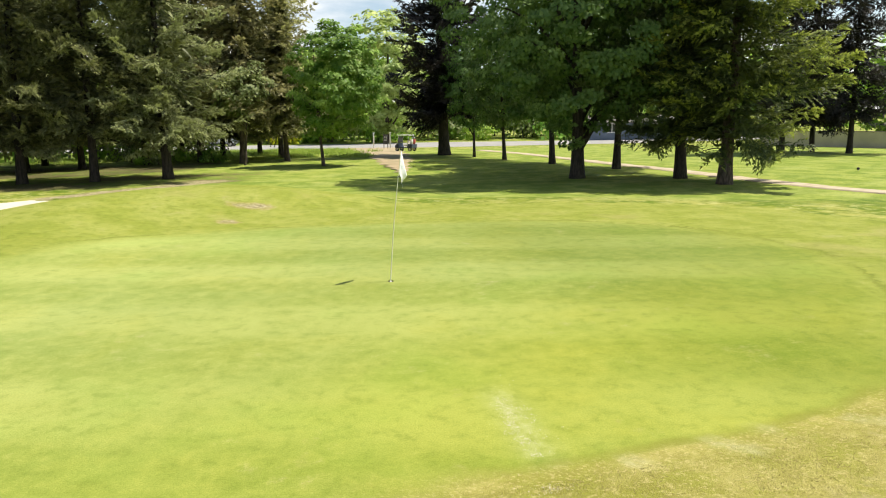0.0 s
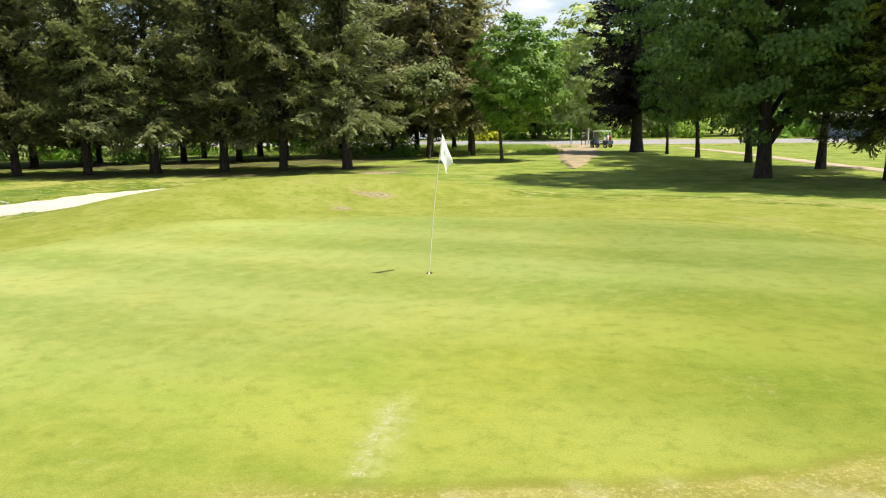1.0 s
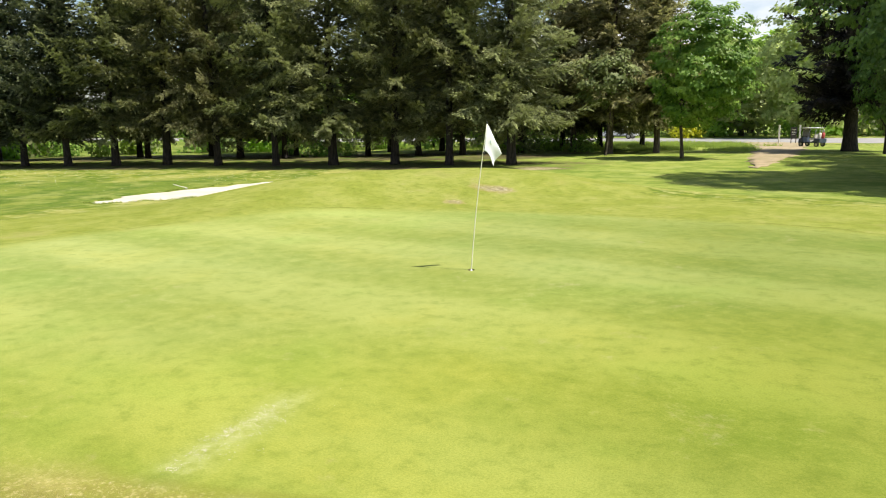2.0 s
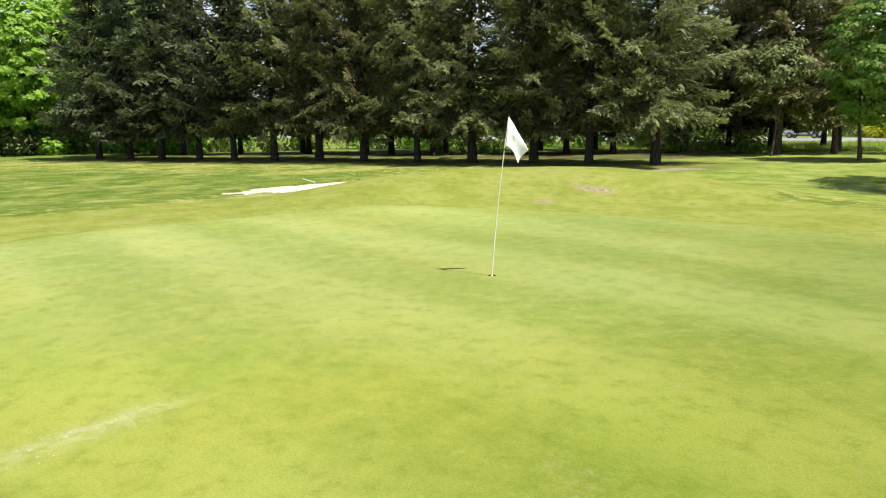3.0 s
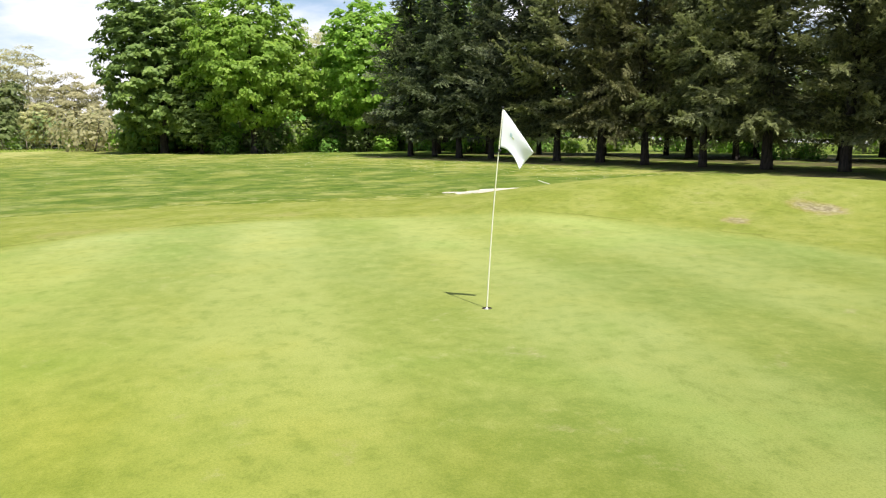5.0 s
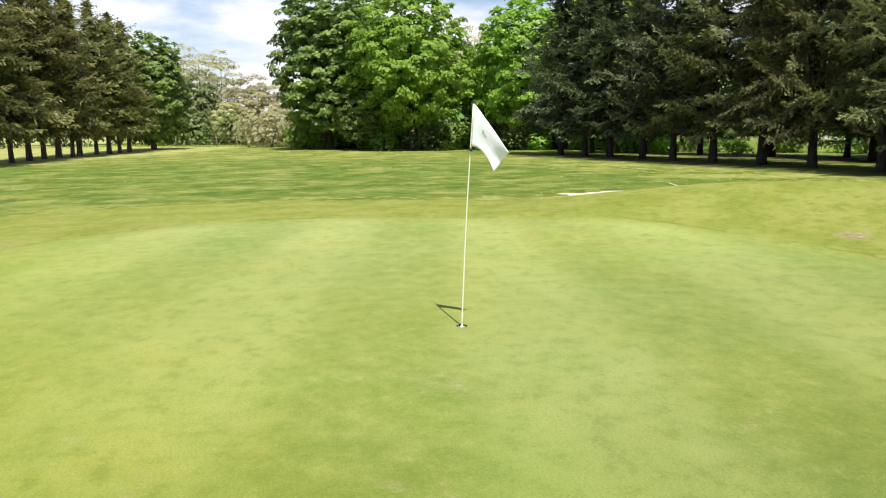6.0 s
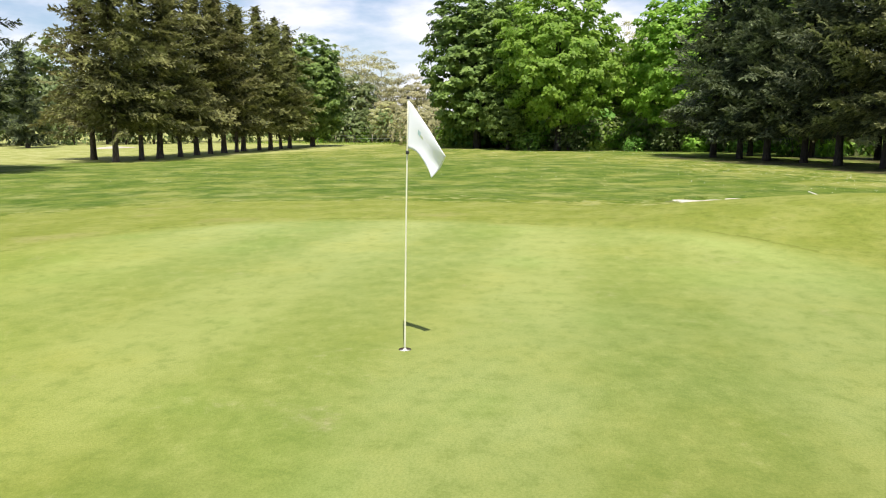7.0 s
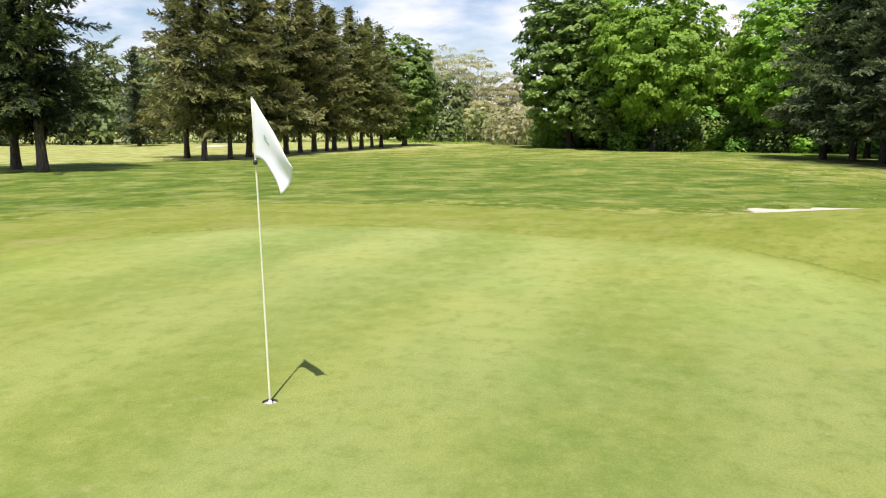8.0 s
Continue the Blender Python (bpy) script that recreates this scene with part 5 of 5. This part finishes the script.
def build_cart():
    cart = tagged(new("golf_cart"), "dark blue golf cart with a white roof parked by the track", "golf cart")
    # the cart points along +x
    bm = bmesh.new()
    prof = [(-1.15, 0.38), (-1.15, 0.78), (-0.55, 0.82), (-0.5, 0.55), (0.35, 0.36), (0.62, 0.42), (0.72, 0.95), (1.12, 0.72), (1.18, 0.36)]
    for y in (-0.56, 0.56):
        bm.faces.new([bm.verts.new((x, y, z)) for x, z in prof])
    fs = list(bm.faces)
    a, b = list(fs[0].verts), list(fs[1].verts)
    for k in range(len(a)):
        bm.faces.new((a[k], a[(k + 1) % len(a)], b[(k + 1) % len(a)], b[k]))
    bmesh.ops.recalc_face_normals(bm, faces=bm.faces)
    bmesh.ops.bevel(bm, geom=list(bm.edges), offset=0.03, segments=2, affect="EDGES")
    part("body", bm, CART_BLUE, cart, "dark blue moulded body")
    part("roof", one_box((-0.85, -0.58, 1.78), (0.85, 0.58, 1.85), 0.03), WHITE_PAINT, cart, "white roof")
    for x0, x1 in ((-0.62, -0.72), (0.86, 0.62)):
        for y in (-0.52, 0.52):
            part("roof_post", tube([(x0, y, 0.72), (x1, y, 1.80)], [0.018, 0.018], 8), STEEL, cart)
    part("seat", one_box((-0.5, -0.5, 0.62), (0.02, 0.5, 0.76), 0.04), CART_SEAT, cart)
    part("backrest", one_box((-0.58, -0.5, 0.78), (-0.46, 0.5, 1.22), 0.04), CART_SEAT, cart)
    part("steering_wheel", tube([(0.42 + 0.02 * math.sin(t), 0.25 + 0.17 * math.cos(t), 0.98 + 0.13 * math.sin(t)) for t in np.linspace(0, 5.9, 14)], [0.014] * 14, 6), BLACK, cart)
    part("windscreen", one_box((0.70, -0.5, 0.98), (0.712, 0.5, 1.7)), GLASS_DARK, cart)
    for y, m in ((-0.28, BAG_RED), (0.28, CART_SEAT)):
        bag = part("golf_bag", tube([(-0.86, y, 0.5), (-0.92, y, 0.95), (-0.98, y, 1.35)], [0.15, 0.16, 0.14], 14), m, cart, "upright golf bag")
        for k in range(3):
            part("club", tube([(-0.97, y + 0.06 * (k - 1), 1.3), (-1.02, y + 0.08 * (k - 1), 1.62)], [0.012, 0.022], 6), STEEL, bag)
    for x in (-0.82, 0.86):
        for y in (-0.5, 0.5):
            wheel(cart, x, y, 0.225, 0.2)
    cart.matrix_basis = ground_pose(-1.1, 59.2, 150) @ Matrix.Scale(0.84, 4)


build_cart()


def build_car():
    car = tagged(new("car"), "white compact car on the road beyond the trees", "car")

    def loft(name, prof, half, material, label="", parent=car, bevel=0.05):
        bm = bmesh.new()
        sides = []
        for sgn in (-1, 1):
            sides.append([bm.verts.new((x, sgn * half(z), z)) for x, z in prof])
        a, b = sides
        for k in range(len(a)):
            bm.faces.new((a[k], a[(k + 1) % len(a)], b[(k + 1) % len(a)], b[k]))
        bm.faces.new(a[::-1])
        bm.faces.new(b)
        bmesh.ops.recalc_face_normals(bm, faces=bm.faces)
        if bevel:
            bmesh.ops.bevel(bm, geom=list(bm.edges), offset=bevel, segments=2, affect="EDGES", clamp_overlap=True)
        return part(name, bm, material, parent, label)

    body = loft("body", [(-2.15, 0.35), (-2.18, 0.75), (-2.0, 1.02), (0.75, 1.0), (1.75, 0.88), (2.12, 0.66), (2.15, 0.32)], lambda z: 0.88, CAR_WHITE, "white painted body", bevel=0.07)
    loft("cabin", [(-2.0, 0.98), (-1.72, 1.42), (-0.3, 1.53), (0.35, 1.47), (1.15, 0.98)], lambda z: 0.86 - 0.30 * (z - 0.98), CAR_WHITE, "white roof and pillars", bevel=0.06)
    for sgn in (-1, 1):
        for name, prof in (("rear_window", [(-1.62, 1.04), (-1.45, 1.36), (-0.62, 1.42), (-0.62, 1.04)]), ("front_window", [(-0.52, 1.04), (-0.52, 1.43), (0.25, 1.40), (0.82, 1.04)])):
            bm = bmesh.new()
            face = bm.faces.new([bm.verts.new((x, sgn * (0.872 - 0.30 * (z - 0.98)), z)) for x, z in prof])
            got = bmesh.ops.extrude_face_region(bm, geom=[face])
            bmesh.ops.translate(bm, verts=[v for v in got["geom"] if isinstance(v, bmesh.types.BMVert)], vec=(0, sgn * 0.012, 0))
            bmesh.ops.recalc_face_normals(bm, faces=bm.faces)
            part(name, bm, GLASS_DARK, car, "tinted side window")
        part("headlight", one_box((1.88, sgn * 0.62 - 0.16, 0.68), (2.1, sgn * 0.62 + 0.16, 0.80), 0.03), STEEL, car)
        part("tail_light", one_box((-2.2, sgn * 0.7 - 0.14, 0.78), (-2.05, sgn * 0.7 + 0.14, 0.95), 0.02), RED_LENS, car)
        part("mirror", one_box((0.62, sgn * 0.95 - 0.09, 1.0), (0.74, sgn * 0.95 + 0.09, 1.12), 0.03), CAR_WHITE, car)
        part("sill", one_box((-1.0, sgn * 0.88 - 0.02, 0.28), (1.0, sgn * 0.88 + 0.02, 0.42), 0.01), BLACK, car, "black sill")
    part("windscreen", polygons("windscreen", [(0.44, -0.66, 1.44), (1.12, -0.78, 1.04), (1.12, 0.78, 1.04), (0.44, 0.66, 1.44), (0.47, -0.66, 1.47), (1.17, -0.78, 1.05), (1.17, 0.78, 1.05), (0.47, 0.66, 1.47)], [(3, 2, 1, 0), (4, 5, 6, 7), (0, 1, 5, 4), (1, 2, 6, 5), (2, 3, 7, 6), (3, 0, 4, 7)]), GLASS_DARK, car)
    for x in (-1.32, 1.36):
        for y in (-0.82, 0.82):
            wheel(car, x, y, 0.33, 0.22)
    car.matrix_basis = ground_pose(-24.4, 80.0, 180, 0.04)


build_car()


def build_fence():
    fence = tagged(new("wire_fence"), "low wire fence on grey posts across the fairway's end", "fence")
    a, b = Vector((-105.5, -38, 0)), Vector((-103.0, -8, 0))
    n = 11
    for i in range(n):
        p = a.lerp(b, i / (n - 1))
        z = float(height(p.x, p.y))
        part("post", tube([(p.x, p.y, z - 0.1), (p.x, p.y, z + 1.35)], [0.05, 0.045], 8), WOOD_GREY, fence)
        if i in (3, 7):
            part("brace", tube([(p.x, p.y + 0.7, z - 0.05), (p.x, p.y, z + 1.1)], [0.04, 0.035], 8), WOOD_GREY, fence)
    for h in (0.35, 0.75, 1.2):
        pts = [a.lerp(b, i / 20) for i in range(21)]
        part("wire", tube([(p.x, p.y, float(height(p.x, p.y)) + h) for p in pts], [0.008] * 21, 5), STEEL, fence)


build_fence()


def build_house(name, x, y, turn, length, depth, tall, roof_h, walls, label, windows):
    house = tagged(new(name), label, "building")
    t = 0.25
    part("wall", one_box((-length / 2, -depth / 2, -0.2), (length / 2, -depth / 2 + t, tall)), walls, house)
    part("wall", one_box((-length / 2, depth / 2 - t, -0.2), (length / 2, depth / 2, tall)), walls, house)
    for s in (-1, 1):
        bm = bmesh.new()
        w = depth / 2 - t
        prof = [(-w, -0.2), (w, -0.2), (w, tall), (0, tall + roof_h * 0.92), (-w, tall)]
        x0, x1 = s * length / 2, s * (length / 2 - t)
        va = [bm.verts.new((x0, q, z)) for q, z in prof]
        vb = [bm.verts.new((x1, q, z)) for q, z in prof]
        bm.faces.new(va)
        bm.faces.new(vb[::-1])
        for k in range(5):
            bm.faces.new((va[k], va[(k + 1) % 5], vb[(k + 1) % 5], vb[k]))
        bmesh.ops.recalc_face_normals(bm, faces=bm.faces)
        part("gable", bm, walls, house)
    for s in (-1, 1):
        bm = bmesh.new()
        e, o = depth / 2 + 0.4, 0.16
        zz = tall - roof_h * 0.4 / (depth / 2)
        prof = [(s * e, zz), (0, tall + roof_h), (0, tall + roof_h + o), (s * e, zz + o)]
        va = [bm.verts.new((-length / 2 - 0.3, q, z)) for q, z in prof]
        vb = [bm.verts.new((length / 2 + 0.3, q, z)) for q, z in prof]
        bm.faces.new(va)
        bm.faces.new(vb[::-1])
        for k in range(4):
            bm.faces.new((va[k], va[(k + 1) % 4], vb[(k + 1) % 4], vb[k]))
        bmesh.ops.recalc_face_normals(bm, faces=bm.faces)
        part("roof", bm, ROOF_TILE, house)
    for i in range(windows):
        cx = -length / 2 + length * (i + 0.5) / windows
        win = part("window", one_box((cx - 0.55, -depth / 2 - 0.03, 0.9), (cx + 0.55, -depth / 2 - 0.004, 2.1)), WHITE_PAINT, house, "white framed window")
        for k in (-1, 1):
            part("pane", one_box((cx + k * 0.26 - 0.21, -depth / 2 - 0.04, 1.0), (cx + k * 0.26 + 0.21, -depth / 2 - 0.031, 2.0)), GLASS_DARK, win)
    house.matrix_basis = ground_pose(x, y, turn)


build_house("outbuilding", 28.0, 84.0, -14, 11, 6, 2.2, 0.8, PANEL_BLUE, "low blue-grey building beyond the far grass", 2)


def build_garden_wall():
    wall = tagged(new("garden_wall"), "long low beige garden wall behind the spruces", "wall")
    part("masonry", one_box((-10, -0.12, -0.2), (10, 0.12, 1.35), 0.01), RENDER_BEIGE, wall)
    part("coping", one_box((-10.05, -0.17, 1.35), (10.05, 0.17, 1.42), 0.015), WOOD_GREY, wall)
    wall.matrix_basis = ground_pose(38.6, 50.5, -58)


build_garden_wall()


def build_far_bunker():
    n = 48
    a = np.linspace(0, 2 * math.pi, n, endpoint=False)
    rr = 1 + 0.12 * np.sin(3 * a) + 0.07 * np.sin(5 * a + 1)
    v, rows = [], 5
    for k in range(rows):
        q = 0.05 + 0.95 * k / (rows - 1)
        x, y = -74 + 4.0 * q * rr * np.cos(a), -50 + 1.4 * q * rr * np.sin(a)
        v.append(np.stack([x, y, height(x, y) + 0.02 + 0.22 * (1 - q)], 1))
    i = np.arange(rows - 1)[:, None] * n
    k = np.arange(n)[None]
    f = np.stack([i + k, i + n + k, i + n + (k + 1) % n, i + (k + 1) % n], -1).reshape(-1, 4)
    return tagged(part("bunker", polygons("bunker", np.concatenate(v), f), SAND), "pale sand bunker on the far fairway", "bunker", kind="structure")


build_far_bunker()
